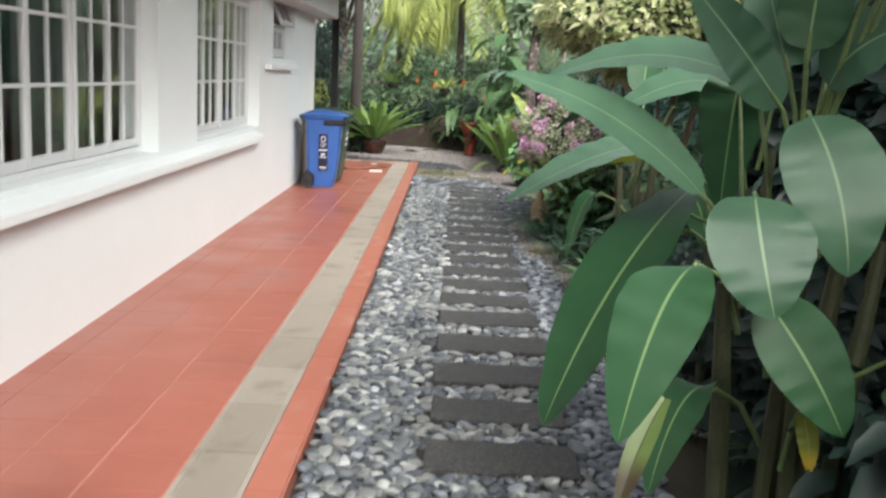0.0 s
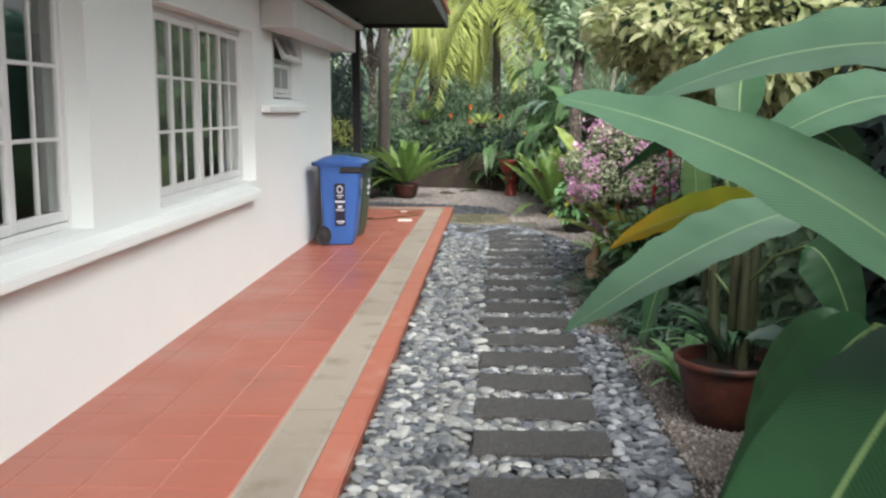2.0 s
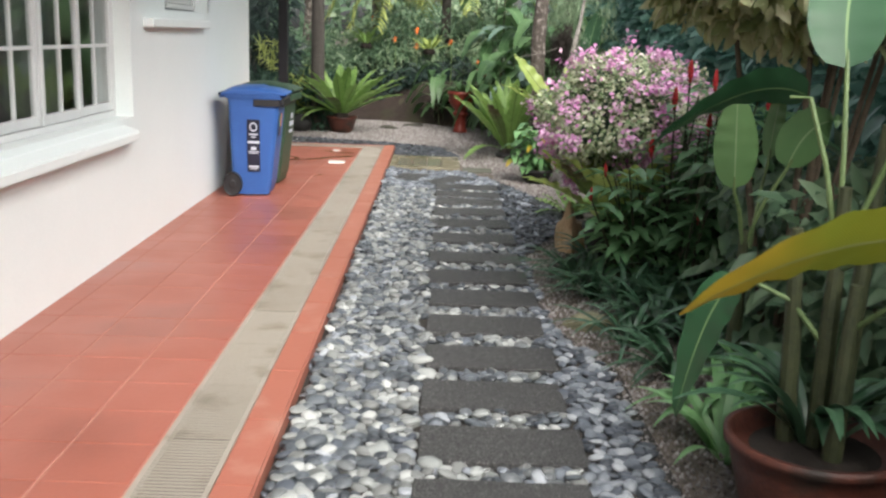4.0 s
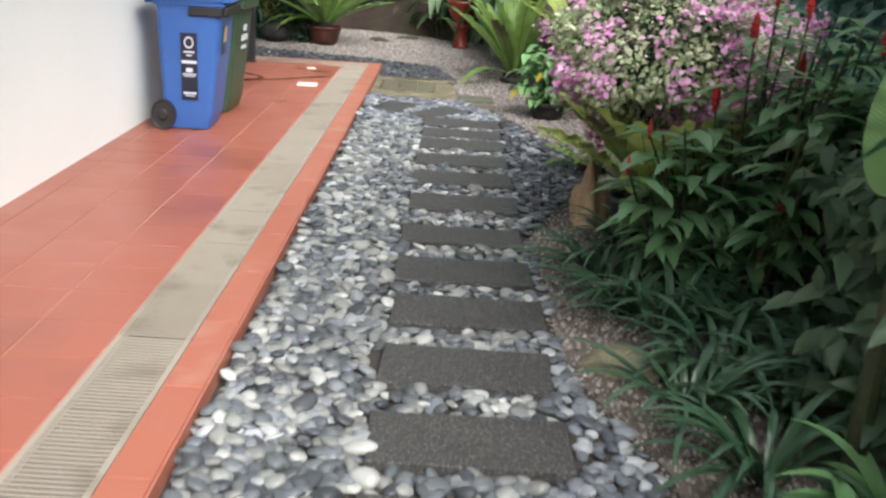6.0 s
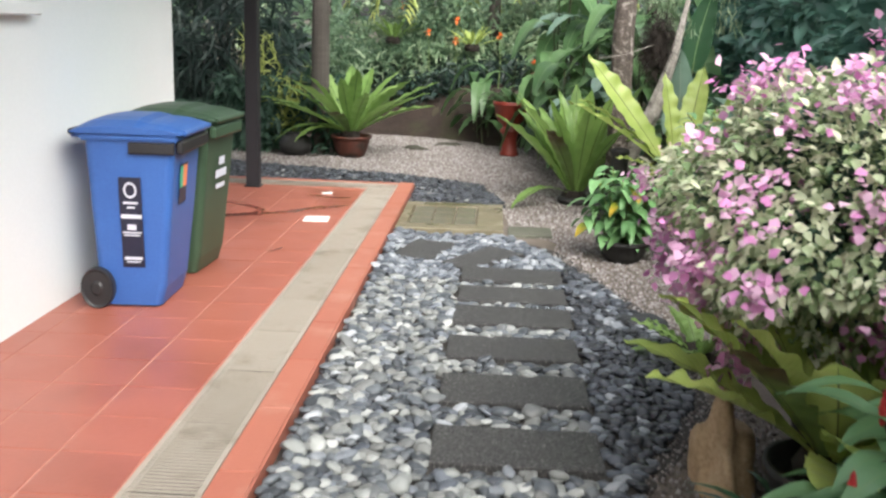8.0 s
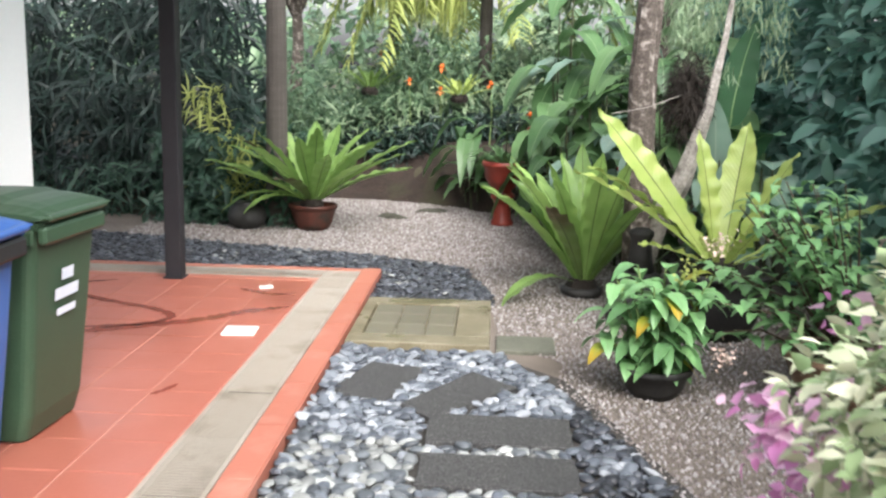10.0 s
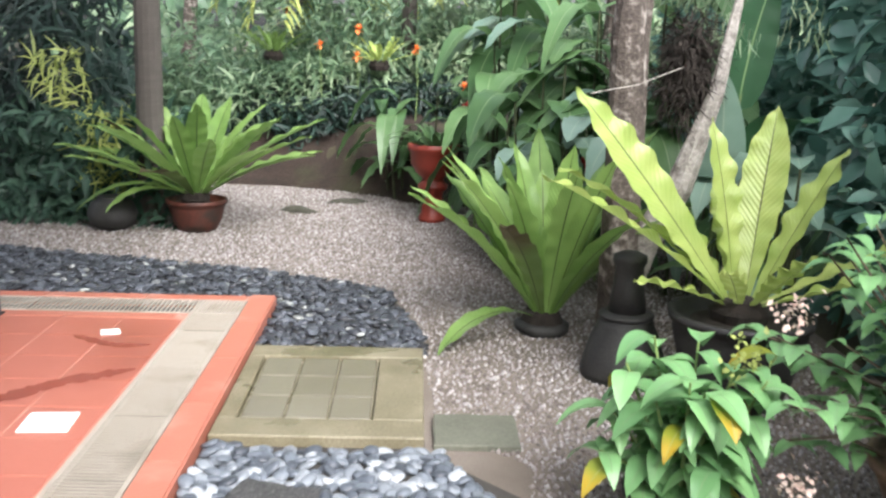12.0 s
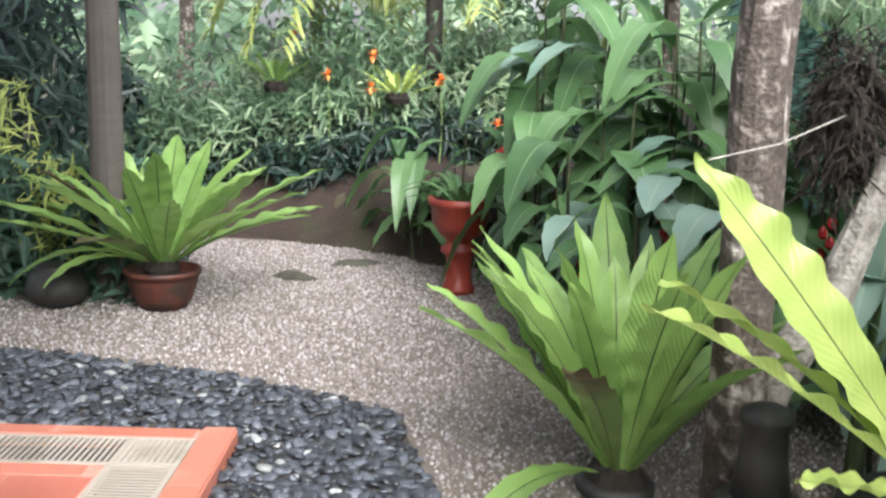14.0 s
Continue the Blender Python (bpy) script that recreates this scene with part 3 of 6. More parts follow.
tagged(link_mesh("window_sill_band", bm, M_WALL), "continuous white projecting sill under the windows", "sill", kind="structure")
bm = box_bm(WX - 0.05, WX + 0.08, 11.2, 13.0, 1.56, 1.63, 0.008)
tagged(link_mesh("window_sill_small", bm, M_WALL), "small white sill below the vent window", "sill", kind="structure")
tagged(link_mesh("ceiling_eave", box_bm(-9, WX + 0.45, -5, YEND + 0.06, ZTOP + 0.001, ZTOP + 0.05), M_SOFFIT), "pale painted soffit under the house eave", "ceiling", kind="structure")
tagged(link_mesh("trim_bulkhead", box_bm(WX + 0.002, WX + 0.34, 11.2, YEND + 0.05, ZTOP - 0.3, ZTOP - 0.001, 0.01), M_SOFFIT), "pale boxed bulkhead under the eave", "trim", kind="structure")

# dark porch roof over the terrace end
roof = thing("porch_roof", (-2.6, 16.6, 3.0), "dark timber roof overhang with clay tiles above the terrace", "roof")


def under(ob, parent):
    ob.parent = parent
    ob.matrix_parent_inverse = parent.matrix_world.inverted()
    return ob


under(link_mesh("ceiling_board", box_bm(-8, -0.72, -5, 18.3, 2.99, 3.03), M_DARKROOF), roof)
under(link_mesh("fascia", box_bm(-0.72, -0.68, -5, 18.3, 2.93, 3.12, 0.004), M_DARKROOF), roof)
under(link_mesh("fascia", box_bm(-8, -0.68, 18.3, 18.34, 2.93, 3.12, 0.004), M_DARKROOF), roof)
tile_bm = bmesh.new()
for i in range(7):
    a0 = math.pi * i / 6
    tile_bm.verts.new((-0.0, 0.075 * math.cos(a0), 0.05 * math.sin(a0)))
    tile_bm.verts.new((-0.42, 0.065 * math.cos(a0), 0.05 * math.sin(a0) + 0.14))
tile_bm.verts.ensure_lookup_table()
for i in range(6):
    tile_bm.faces.new([tile_bm.verts[j] for j in (2 * i, 2 * i + 2, 2 * i + 3, 2 * i + 1)])
ext = bmesh.ops.extrude_face_region(tile_bm, geom=tile_bm.faces[:])
for v in ext["geom"]:
    if isinstance(v, bmesh.types.BMVert):
        v.co.z += 0.014
tile_me = bpy.data.meshes.new("roof_tile")
tile_bm.to_mesh(tile_me)
tile_bm.free()
tile_me.materials.append(M_ROOFTILE)
for j in range(48):
    for k in range(3):
        ob = new("roof_tile", tile_me)
        ob.matrix_world = pose(-0.64 - 0.40 * k, 10.45 + 0.165 * j, 3.13 + 0.13 * k)
        under(ob, roof)
bm = bmesh.new()
for xa, za, xb, zb in ((-0.70, 3.16, -5.2, 5.0), (-9.6, 3.16, -5.2, 5.0)):
    q = [bm.verts.new(p) for p in ((xa, -5.3, za), (xa, 18.5, za), (xb, 18.5, zb), (xb, -5.3, zb))]
    bm.faces.new(q)
ext = bmesh.ops.extrude_face_region(bm, geom=bm.faces[:])
for v in ext["geom"]:
    if isinstance(v, bmesh.types.BMVert):
        v.co.z += 0.06
bmesh.ops.recalc_face_normals(bm, faces=bm.faces)
for v in bm.verts:
    v.co.z += 0.14
tagged(link_mesh("roof_house", bm, M_ROOFTILE), "pitched clay roof of the house", "roof", kind="structure")
post = thing("porch_post", (-2.075, 17.3, 0), "black steel post standing on the terrace", "post")
part("shaft", box_bm(-0.06, 0.06, -0.06, 0.06, 0.012, 2.99, 0.006), M_POST, post)
part("base_plate", box_bm(-0.075, 0.075, -0.075, 0.075, 0.0, 0.012, 0.003), M_POST, post)

# ---- windows ----
GLASS_ME = {}


def sash(parent, w, h, cols, rows, m, name="sash"):
    """A casement: stiles, rails, glazing bars and panes, standing in the yz plane."""
    f = 0.045
    fr = bmesh.new()
    box_bm(-0.02, 0.02, 0, f, 0, h, 0.004, fr)
    box_bm(-0.02, 0.02, w - f, w, 0, h, 0.004, fr)
    box_bm(-0.019, 0.019, f, w - f, 0, f * 1.3, 0.004, fr)
    box_bm(-0.019, 0.019, f, w - f, h - f, h, 0.004, fr)
    ob = part(name, fr, M_WHITE, parent)
    ob.matrix_local = m
    pw, ph = (w - 2 * f) / cols, (h - 2.3 * f) / rows
    for c in range(1, cols):
        part("glazing_bar", box_bm(-0.013, 0.013, f + pw * c - 0.011, f + pw * c + 0.011, f * 1.3, h - f, 0.002), M_WHITE, ob)
    for r in range(1, rows):
        part("glazing_bar", box_bm(-0.015, 0.015, f, w - f, f * 1.3 + ph * r - 0.011, f * 1.3 + ph * r + 0.011, 0.002), M_WHITE, ob)
    key = (round(w, 3), round(h, 3), cols, rows)
    if key not in GLASS_ME:
        me = bpy.data.meshes.new("pane")
        b = box_bm(-0.002, 0.002, 0.0, pw - 0.02, 0.0, ph - 0.02)
        b.to_mesh(me)
        b.free()
        me.materials.append(M_GLASS_DARK)
        GLASS_ME[key] = me
    for c in range(cols):
        for r in range(rows):
            share("pane", GLASS_ME[key], ob, pose(0, f + pw * c + 0.01, f * 1.3 + ph * r + 0.01)).visible_shadow = False
    return ob


def casement_window(name, y0, y1, z0, z1, leaves, open_last=0.0):
    win = thing(name, (WX - 0.16, y0, z0), "white-painted casement window with small dark panes", "window")
    win["kind"] = "structure"
    w, h = y1 - y0, z1 - z0
    fr = bmesh.new()
    for a, b, c, d in ((0, 0.04, 0, h), (w - 0.04, w, 0, h)):
        box_bm(-0.04, 0.04, a, b, c, d, 0.004, fr)
    box_bm(-0.039, 0.039, 0.04, w - 0.04, 0, 0.04, 0.004, fr)
    box_bm(-0.039, 0.039, 0.04, w - 0.04, h - 0.04, h, 0.004, fr)
    part("window_frame", fr, M_WHITE, win)
    lw = (w - 0.08) / leaves
    for i in range(leaves):
        sash(win, lw - 0.006, h - 0.09, 2, 3, pose(0.015 if i % 2 else 0.03, 0.043 + lw * i, 0.045, 0, 0, 0))
    return win


casement_window("window_1", WIN[0][0] + 0.002, WIN[0][1] - 0.002, WIN[0][2] + 0.002, WIN[0][3] - 0.002, 4)
casement_window("window_2", WIN[1][0] + 0.002, WIN[1][1] - 0.002, WIN[1][2] + 0.002, WIN[1][3] - 0.002, 4)
# the small vent window, its upper leaf tilted open
win3 = thing("window_3", (WX - 0.16, 12.2, 1.72), "small white window with a tilted-open upper leaf", "window")
win3["kind"] = "structure"
part("window_panel", box_bm(-0.06, 0.03, -0.495, 0.06, -0.015, 0.75), M_WALL, win3)
fr = bmesh.new()
box_bm(-0.04, 0.04, 0.06, 0.11, 0, 0.74, 0.004, fr)
box_bm(-0.04, 0.04, 0.99, 1.04, 0, 0.74, 0.004, fr)
box_bm(-0.039, 0.039, 0.11, 0.99, 0, 0.04, 0.004, fr)
box_bm(-0.039, 0.039, 0.11, 0.99, 0.37, 0.41, 0.004, fr)
part("window_frame", fr, M_WHITE, win3)
sash(win3, 0.87, 0.32, 2, 1, pose(0.0, 0.115, 0.045))
sash(win3, 0.87, 0.33, 2, 1, pose(0.15, 0.115, 0.40, 0, -25, 0), "vent_leaf")


def curtain(y0, y1, z0, z1):
    bm = bmesh.new()
    n = int((y1 - y0) / 0.02)
    rows = []
    for k in range(n + 1):
        y = y0 + (y1 - y0) * k / n
        x = 0.025 * math.sin(y * 52) + 0.015 * math.sin(y * 23)
        rows.append((bm.verts.new((WX - 0.5 + x, y, z0)), bm.verts.new((WX - 0.5 + x * 0.7, y, z1))))
    for a, b in zip(rows, rows[1:]):
        bm.faces.new((a[0], b[0], b[1], a[1]))
    ob = link_mesh("curtain", bm, M_CURTAIN, smooth=True)
    md = ob.modifiers.new("thick", "SOLIDIFY")
    md.thickness = 0.006
    return tagged(ob, "grey folded curtain hanging behind the window", "curtain", "curtains")


curtain(4.6, 5.75, 0.75, 2.5)
curtain(5.85, 7.1, 0.75, 2.5)
curtain(8.3, 9.5, 0.75, 2.5)
curtain(9.6, 10.85, 0.75, 2.5)
rail = link_mesh("curtain_rail", tube_bm([(WX - 0.5, 4.4, 2.52), (WX - 0.5, 7.8, 2.52), (WX - 0.5, 11.1, 2.52)], [0.012] * 3), M_WHITE)
tagged(rail, "thin white curtain rail inside the windows", "curtain rail")

# ---- wheeled bins ----


def wheeled_bin(name, at, body_mat, label, turn, stickers):
    b = thing(name, at, label, "bin", turn=turn)
    b.scale = (0.8, 1, 1)
    # front of the bin looks to +x; tapered body
    bm = bmesh.new()
    prof = [(0.0, 0.235, -0.24, 0.18), (0.10, 0.245, -0.25, 0.215), (0.5, 0.265, -0.27, 0.27), (0.93, 0.285, -0.29, 0.32)]
    rings = []
    for z, hw, xb, xf in prof:
        pts = []
        c = 0.05
        for cx, cy, a0 in ((xf - c, hw - c, 0), (xb + c, hw - c, 90), (xb + c, -hw + c, 180), (xf - c, -hw + c, 270)):
            for k in range(5):
                a = radians(a0 + 22.5 * k)
                pts.append((cx + c * math.cos(a), cy + c * math.sin(a), z + 0.012))
        rings.append([bm.verts.new(p) for p in pts])
    for r0, r1 in zip(rings, rings[1:]):
        for i in range(len(r0)):
            bm.faces.new((r0[i], r0[(i + 1) % len(r0)], r1[(i + 1) % len(r0)], r1[i]))
    bm.faces.new(list(reversed(rings[0])))
    bm.faces.new(rings[-1])
    part("body", bm, body_mat, b, smooth=False)
    part("rim", box_bm(-0.31, 0.35, -0.305, 0.305, 0.925, 0.965, 0.012, segments=2), body_mat, b)
    # domed lid with a lip
    bm = bmesh.new()
    nx, ny = 12, 8
    top = [[bm.verts.new((-0.36 + 0.74 * i / nx, -0.31 + 0.62 * j / ny, 0.968 + 0.08 * (1 - (2 * i / nx - 1) ** 4 * 0.8) * (1 - 0.55 * (2 * j / ny - 1) ** 4) * (0.8 + 0.2 * (i / nx < 0.6)))) for j in range(ny + 1)] for i in range(nx + 1)]
    for i in range(nx):
        for j in range(ny):
            bm.faces.new((top[i][j], top[i + 1][j], top[i + 1][j + 1], top[i][j + 1]))
    ext = bmesh.ops.extrude_face_region(bm, geom=bm.faces[:])
    for v in ext["geom"]:
        if isinstance(v, bmesh.types.BMVert):
            v.co.z = 0.967
    bmesh.ops.recalc_face_normals(bm, faces=bm.faces)
    lid = part("lid", bm, body_mat, b, smooth=False)
    part("lid_lip", box_bm(0.34, 0.40, -0.26, 0.26, 0.955, 0.985, 0.01), body_mat, lid)
    part("hinge_bar", tube_bm([(-0.385, -0.25, 0.965), (-0.385, 0, 0.965), (-0.385, 0.25, 0.965)], [0.017] * 3, 10), M_BLACK, b)
    for s in (-1, 1):
        part("hinge_arm", box_bm(-0.40, -0.30, s * 0.2 - 0.02, s * 0.2 + 0.02, 0.93, 0.975, 0.006), body_mat, b)
    part("front_comb", box_bm(0.325, 0.375, -0.27, 0.27, 0.86, 0.935, 0.012), body_mat if body_mat is M_GREENBIN else M_BLACK, b)
    for s in (-1, 1):
        part("side_grip", box_bm(0.02, 0.33, s * 0.297 - 0.012, s * 0.297 + 0.012, 0.86, 0.925, 0.008), body_mat if body_mat is M_GREENBIN else M_BLACK, b)
        bm = lathe_bm([(0.0, -0.034), (0.03, -0.034), (0.045, -0.024), (0.095, -0.024), (0.108, -0.032), (0.114, -0.022), (0.114, 0.022), (0.108, 0.032), (0.095, 0.024), (0.045, 0.024), (0.03, 0.034), (0.0, 0.034)], 24)
        w = part("wheel", bm, M_BLACK, b, "black rubber wheel")
        w.matrix_local = pose(-0.235, s * 0.266, 0.114, 90, 0, 0)
    part("axle", tube_bm([(-0.235, -0.25, 0.114), (-0.235, 0, 0.114), (-0.235, 0.25, 0.114)], [0.011] * 3), M_BLACK, b)
    if stickers:
        lab = part("side_label", box_bm(-0.075, 0.075, -0.0015, 0.0015, 0.0, 0.50), M_LABEL, b, "black side label with pale unreadable print")
        lab.matrix_local = pose(0.015, -0.259, 0.235, 3.2, 0, 0)
        ring = bmesh.new()
        vs = [[ring.verts.new((r * math.cos(a), -0.0025, 0.43 + r * math.sin(a))) for a in [2 * math.pi * k / 24 for k in range(24)]] for r in (0.032, 0.044)]
        for k in range(24):
            ring.faces.new((vs[0][k], vs[0][(k + 1) % 24], vs[1][(k + 1) % 24], vs[1][k]))
        part("print", ring, M_LABELINK, lab)
        for z, wdt, hh in ((0.36, 0.10, 0.012), (0.335, 0.05, 0.01), (0.285, 0.14, 0.022), (0.225, 0.06, 0.03), (0.195, 0.13, 0.008), (0.18, 0.11, 0.007), (0.05, 0.12, 0.016), (0.03, 0.09, 0.008)):
            part("print", box_bm(-wdt / 2, wdt / 2, -0.0032, -0.0018, z - hh / 2, z + hh / 2), M_LABELINK, lab)
        st = part("front_sticker", box_bm(-0.0015, 0.0015, -0.06, 0.08, 0, 0.22), M_LABEL, b, "coloured recycling sticker")
        st.matrix_local = pose(0.286, -0.08, 0.57, 0, 6, 0)
        part("print", box_bm(0.0016, 0.0028, -0.055, 0.0, 0.09, 0.21), M_TEAL, st)
        part("print", box_bm(0.0016, 0.0028, 0.004, 0.075, 0.09, 0.21), M_ORANGE, st)
    else:
        for z, wdt, hh in ((0.70, 0.10, 0.05), (0.62, 0.2, 0.05), (0.54, 0.16, 0.03)):
            p = part("print", box_bm(-0.0012, 0.0012, -wdt / 2, wdt / 2, -hh / 2, hh / 2), M_LABELINK, b)
            p.matrix_local = pose(0.2985 + (z - 0.6) * 0.11, 0.0, z, 0, 6, 0)
    return b


wheeled_bin("wheeled_bin", (-1.73, 13.43, 0), M_BLUE, "blue plastic wheeled recycling bin with a black label", 2, True)
wheeled_bin("wheeled_bin", (-1.74, 14.17, 0), M_GREENBIN, "dark green plastic wheeled rubbish bin against the wall", -3, False)

# ---- stepping slabs, manhole, small ground things ----
SLABS = [1.45, 2.05, 2.65, 3.25, 3.85, 4.46, 5.05, 5.68, 6.34, 6.9, 7.42, 7.97, 8.52, 9.1, 9.68, 10.22, 10.84, 11.52, 12.14, 12.74, 13.32, 13.79, 14.26]


def rough_slab(w, d, h, seed, corners=None):
    r = random.Random(seed)
    bm = bmesh.new()
    corners = corners or [(0, 0), (w, 0), (w, d), (0, d)]
    pts = []
    for (xa, ya), (xb, yb) in zip(corners, corners[1:] + corners[:1]):
        for k in range(6):
            t = k / 6
            pts.append((xa + (xb - xa) * t + r.uniform(-0.004, 0.004), ya + (yb - ya) * t + r.uniform(-0.004, 0.004)))
    f = bm.faces.new([bm.verts.new((x, y, 0)) for x, y in pts])
    top = bmesh.ops.extrude_face_region(bm, geom=[f])
    tv = [v for v in top["geom"] if isinstance(v, bmesh.types.BMVert)]
    tf = [g for g in top["geom"] if isinstance(g, bmesh.types.BMFace)]
    for v in tv:
        v.co.z = h
    bmesh.ops.inset_region(bm, faces=tf, thickness=0.008, depth=0.004)
    bmesh.ops.recalc_face_normals(bm, faces=bm.faces)
    return bm


slab_boxes = []
for i, y in enumerate(SLABS):
    x = -0.035 + 0.0085 * (y - 3.8) + rng.uniform(-0.012, 0.012)
    w, d = 0.67 + rng.uniform(-0.015, 0.012), 0.355 + rng.uniform(-0.015, 0.015)
    ob = link_mesh("stepping_stone", rough_slab(w, d, 0.062, i), M_SLAB)
    ob.matrix_world = pose(x, y, GZ - 0.028, rng.uniform(-0.5, 0.5), rng.uniform(-0.5, 0.5), rng.uniform(-1.6, 1.0))
    tagged(ob, "rough charcoal-grey rectangular stepping slab among pebbles", "paving slab", "stepping slabs")
    slab_boxes.append((x - 0.005, x + w + 0.005, y - 0.005, y + d + 0.005))
PAVERS = [[(-0.49, 14.88), (-0.19, 14.79), (-0.01, 15.36), (-0.34, 15.45)], [(-0.11, 14.76), (0.06, 14.56), (0.48, 15.08), (0.24, 15.33)]]
for i, c in enumerate(PAVERS):
    x0, y0 = c[0]
    ob = link_mesh("stepping_stone", rough_slab(0, 0, 0.058, 40 + i, [(x - x0, y - y0) for x, y in c]), M_SLAB)
    ob.matrix_world = pose(x0, y0, GZ - 0.028)
    tagged(ob, "dark grey slanted stepping slab laid askew in pebbles", "paving slab", "stepping slabs")
small = link_mesh("stepping_stone", rough_slab(0.36, 0.34, 0.05, 60), M_LEAFSTONE)
small.matrix_world = pose(0.37, 15.79, GZ - 0.028)
tagged(small, "small grey-green flat slab in gravel", "paving slab")

cover = thing("manhole_cover", (-0.11, 16.39, GZ), "concrete manhole frame with a tiled lid beside the terrace", "manhole")
fr = bmesh.new()
for a, b, c, d in ((-0.44, 0.44, -0.59, -0.40), (-0.44, 0.44, 0.42, 0.59), (-0.44, -0.36, -0.40, 0.42), (0.22, 0.44, -0.40, 0.42)):
    box_bm(a, b, c, d, -0.05, 0.05, 0.006, fr)
part("frame", fr, M_CONCRETE, cover)
part("lid", box_bm(-0.355, 0.215, -0.395, 0.415, -0.05, 0.030), M_CONCRETE, cover)
me = bpy.data.meshes.new("tile")
b = box_bm(-0.088, 0.088, -0.127, 0.127, 0, 0.012, 0.004)
b.to_mesh(me)
b.free()
me.materials.append(M_LIDTILE)
for i in range(3):
    for j in range(3):
        share("tile", me, cover, pose(-0.255 + 0.187 * i, -0.25 + 0.265 * j, 0.031))


def stone(name, at, radii, material, label, seed, category="rock", turn=0.0, sharp=0.25):
    bm = bmesh.new()
    bmesh.ops.create_icosphere(bm, subdivisions=4, radius=1)
    for v in bm.verts:
        d = v.co.normalized()
        k = 1 + sharp * noise.noise(d * 1.4 + Vector((seed, 0, 0))) + 0.08 * noise.noise(d * 5 + Vector((seed, 3, 0)))
        v.co = Vector((d.x * radii[0] * k, d.y * radii[1] * k, max(-0.25, d.z) * radii[2] * k))
    ob = link_mesh(name, bm, material, smooth=True)
    ob.matrix_world = pose(*at, 0, 0, turn)
    return tagged(ob, label, category)


stone("rock", (1.12, 11.55, GZ + 0.03), (0.12, 0.15, 0.28), M_ROCK, "upright tan rock at the edge of the planting", 1, sharp=0.5)
stone("rock", (1.0, 9.42, GZ + 0.01), (0.17, 0.14, 0.07), M_MOSSROCK, "low rounded mossy rock beside the pebbles", 2)
stone("rock", (1.12, 13.55, GZ), (0.17, 0.11, 0.06), M_DARKROCK, "low black rock among dark pebbles", 3)
stone("rock", (-0.84, 21.18, GZ), (0.17, 0.09, 0.055), M_DARKFLAG, "flat grey-green stone lying on gravel", 4, turn=-20)
stone("rock", (-0.4, 21.76, GZ), (0.2, 0.1, 0.045), M_DARKFLAG, "flat dark stone half sunk in gravel", 5, turn=8)
stone("rock", (-1.78, 17.98, GZ + 0.0), (0.07, 0.05, 0.04), M_ROCK, "small cream stone among black pebbles", 6)
tile = link_mesh("loose_tile", box_bm(-0.1, 0.1, -0.095, 0.095, 0, 0.012, 0.003), M_WHITETILE)
tile.matrix_world = pose(-1.19, 15.82, 0.0, 0, 0, 4)
tagged(tile, "loose white square tile lying on the terrace", "tile")
tile2 = link_mesh("loose_tile", box_bm(-0.05, 0.05, -0.04, 0.04, 0, 0.01, 0.003), M_WHITETILE)
tile2.matrix_world = pose(-1.32, 17.05, 0.0, 0, 0, 20)
tagged(tile2, "small pale tile fragment lying on the terrace", "tile")


def wet_trail(points, width, seed):
    """A film of water left on the tiles: a ragged ribbon along a curve."""
    r = random.Random(seed)
    bm = bmesh.new()
    pts = [Vector((x, y, 0.0022)) for x, y in points]
    rows = []
    for i in range(len(pts) - 1):
        p0, p1, p2, p3 = pts[max(0, i - 1)], pts[i], pts[i + 1], pts[min(len(pts) - 1, i + 2)]
        for k in range(14):
            t = k / 14
            q = 0.5 * (2 * p1 + (p2 - p0) * t + (2 * p0 - 5 * p1 + 4 * p2 - p3) * t * t + (3 * p1 - p0 - 3 * p2 + p3) * t ** 3)
            rows.append(q)
    verts = []
    for k, q in enumerate(rows):
        d = (rows[min(k + 1, len(rows) - 1)] - rows[max(k - 1, 0)]).normalized()
        n = Vector((-d.y, d.x, 0))
        end = min(1.0, k / 5, (len(rows) - 1 - k) / 5)
        w0, w1 = (width * (0.2 + 0.8 * end) * (0.55 + 0.55 * r.random()) for _ in range(2))
        verts.append((bm.verts.new(q - n * w0), bm.verts.new(q + n * w1)))
    for a, b in zip(verts, verts[1:]):
        bm.faces.new((a[0], b[0], b[1], a[1]))
    bmesh.ops.recalc_face_normals(bm, faces=bm.faces)
    return tagged(link_mesh("wet_trail", bm, M_WETTILE), "dark wet trail of water drying on terracotta tiles", "water stain", "wet trails", kind="stuff")


wet_trail([(-3.2, 15.35), (-2.6, 15.5), (-2.1, 15.72), (-1.54, 16.05), (-1.3, 16.3), (-1.02, 16.5)], 0.062, 1)
wet_trail([(-3.3, 16.6), (-2.75, 16.72), (-2.3, 16.5), (-1.85, 16.28), (-1.72, 16.05), (-1.95, 15.86), (-2.5, 15.75), (-3.0, 15.72)], 0.04, 2)
wet_trail([(-2.8, 16.75), (-2.7, 17.0), (-2.45, 17.15)], 0.02, 3)
wet_trail([(-1.5, 17.0), (-1.25, 16.85), (-1.05, 16.86)], 0.035, 4)
wet_trail([(-1.32, 14.62), (-1.27, 14.7), (-1.24, 14.8)], 0.02, 5)

# ---- plants ----


def leaf(parent, p0, pc, p1, width, side, profile, material, name="leaf", label="", **kw):
    """One leaf as a part; the points are in the plant's own metres."""
    return part(name, blade_mesh(p0, pc, p1, width, side, profile, **kw), material, parent, label)


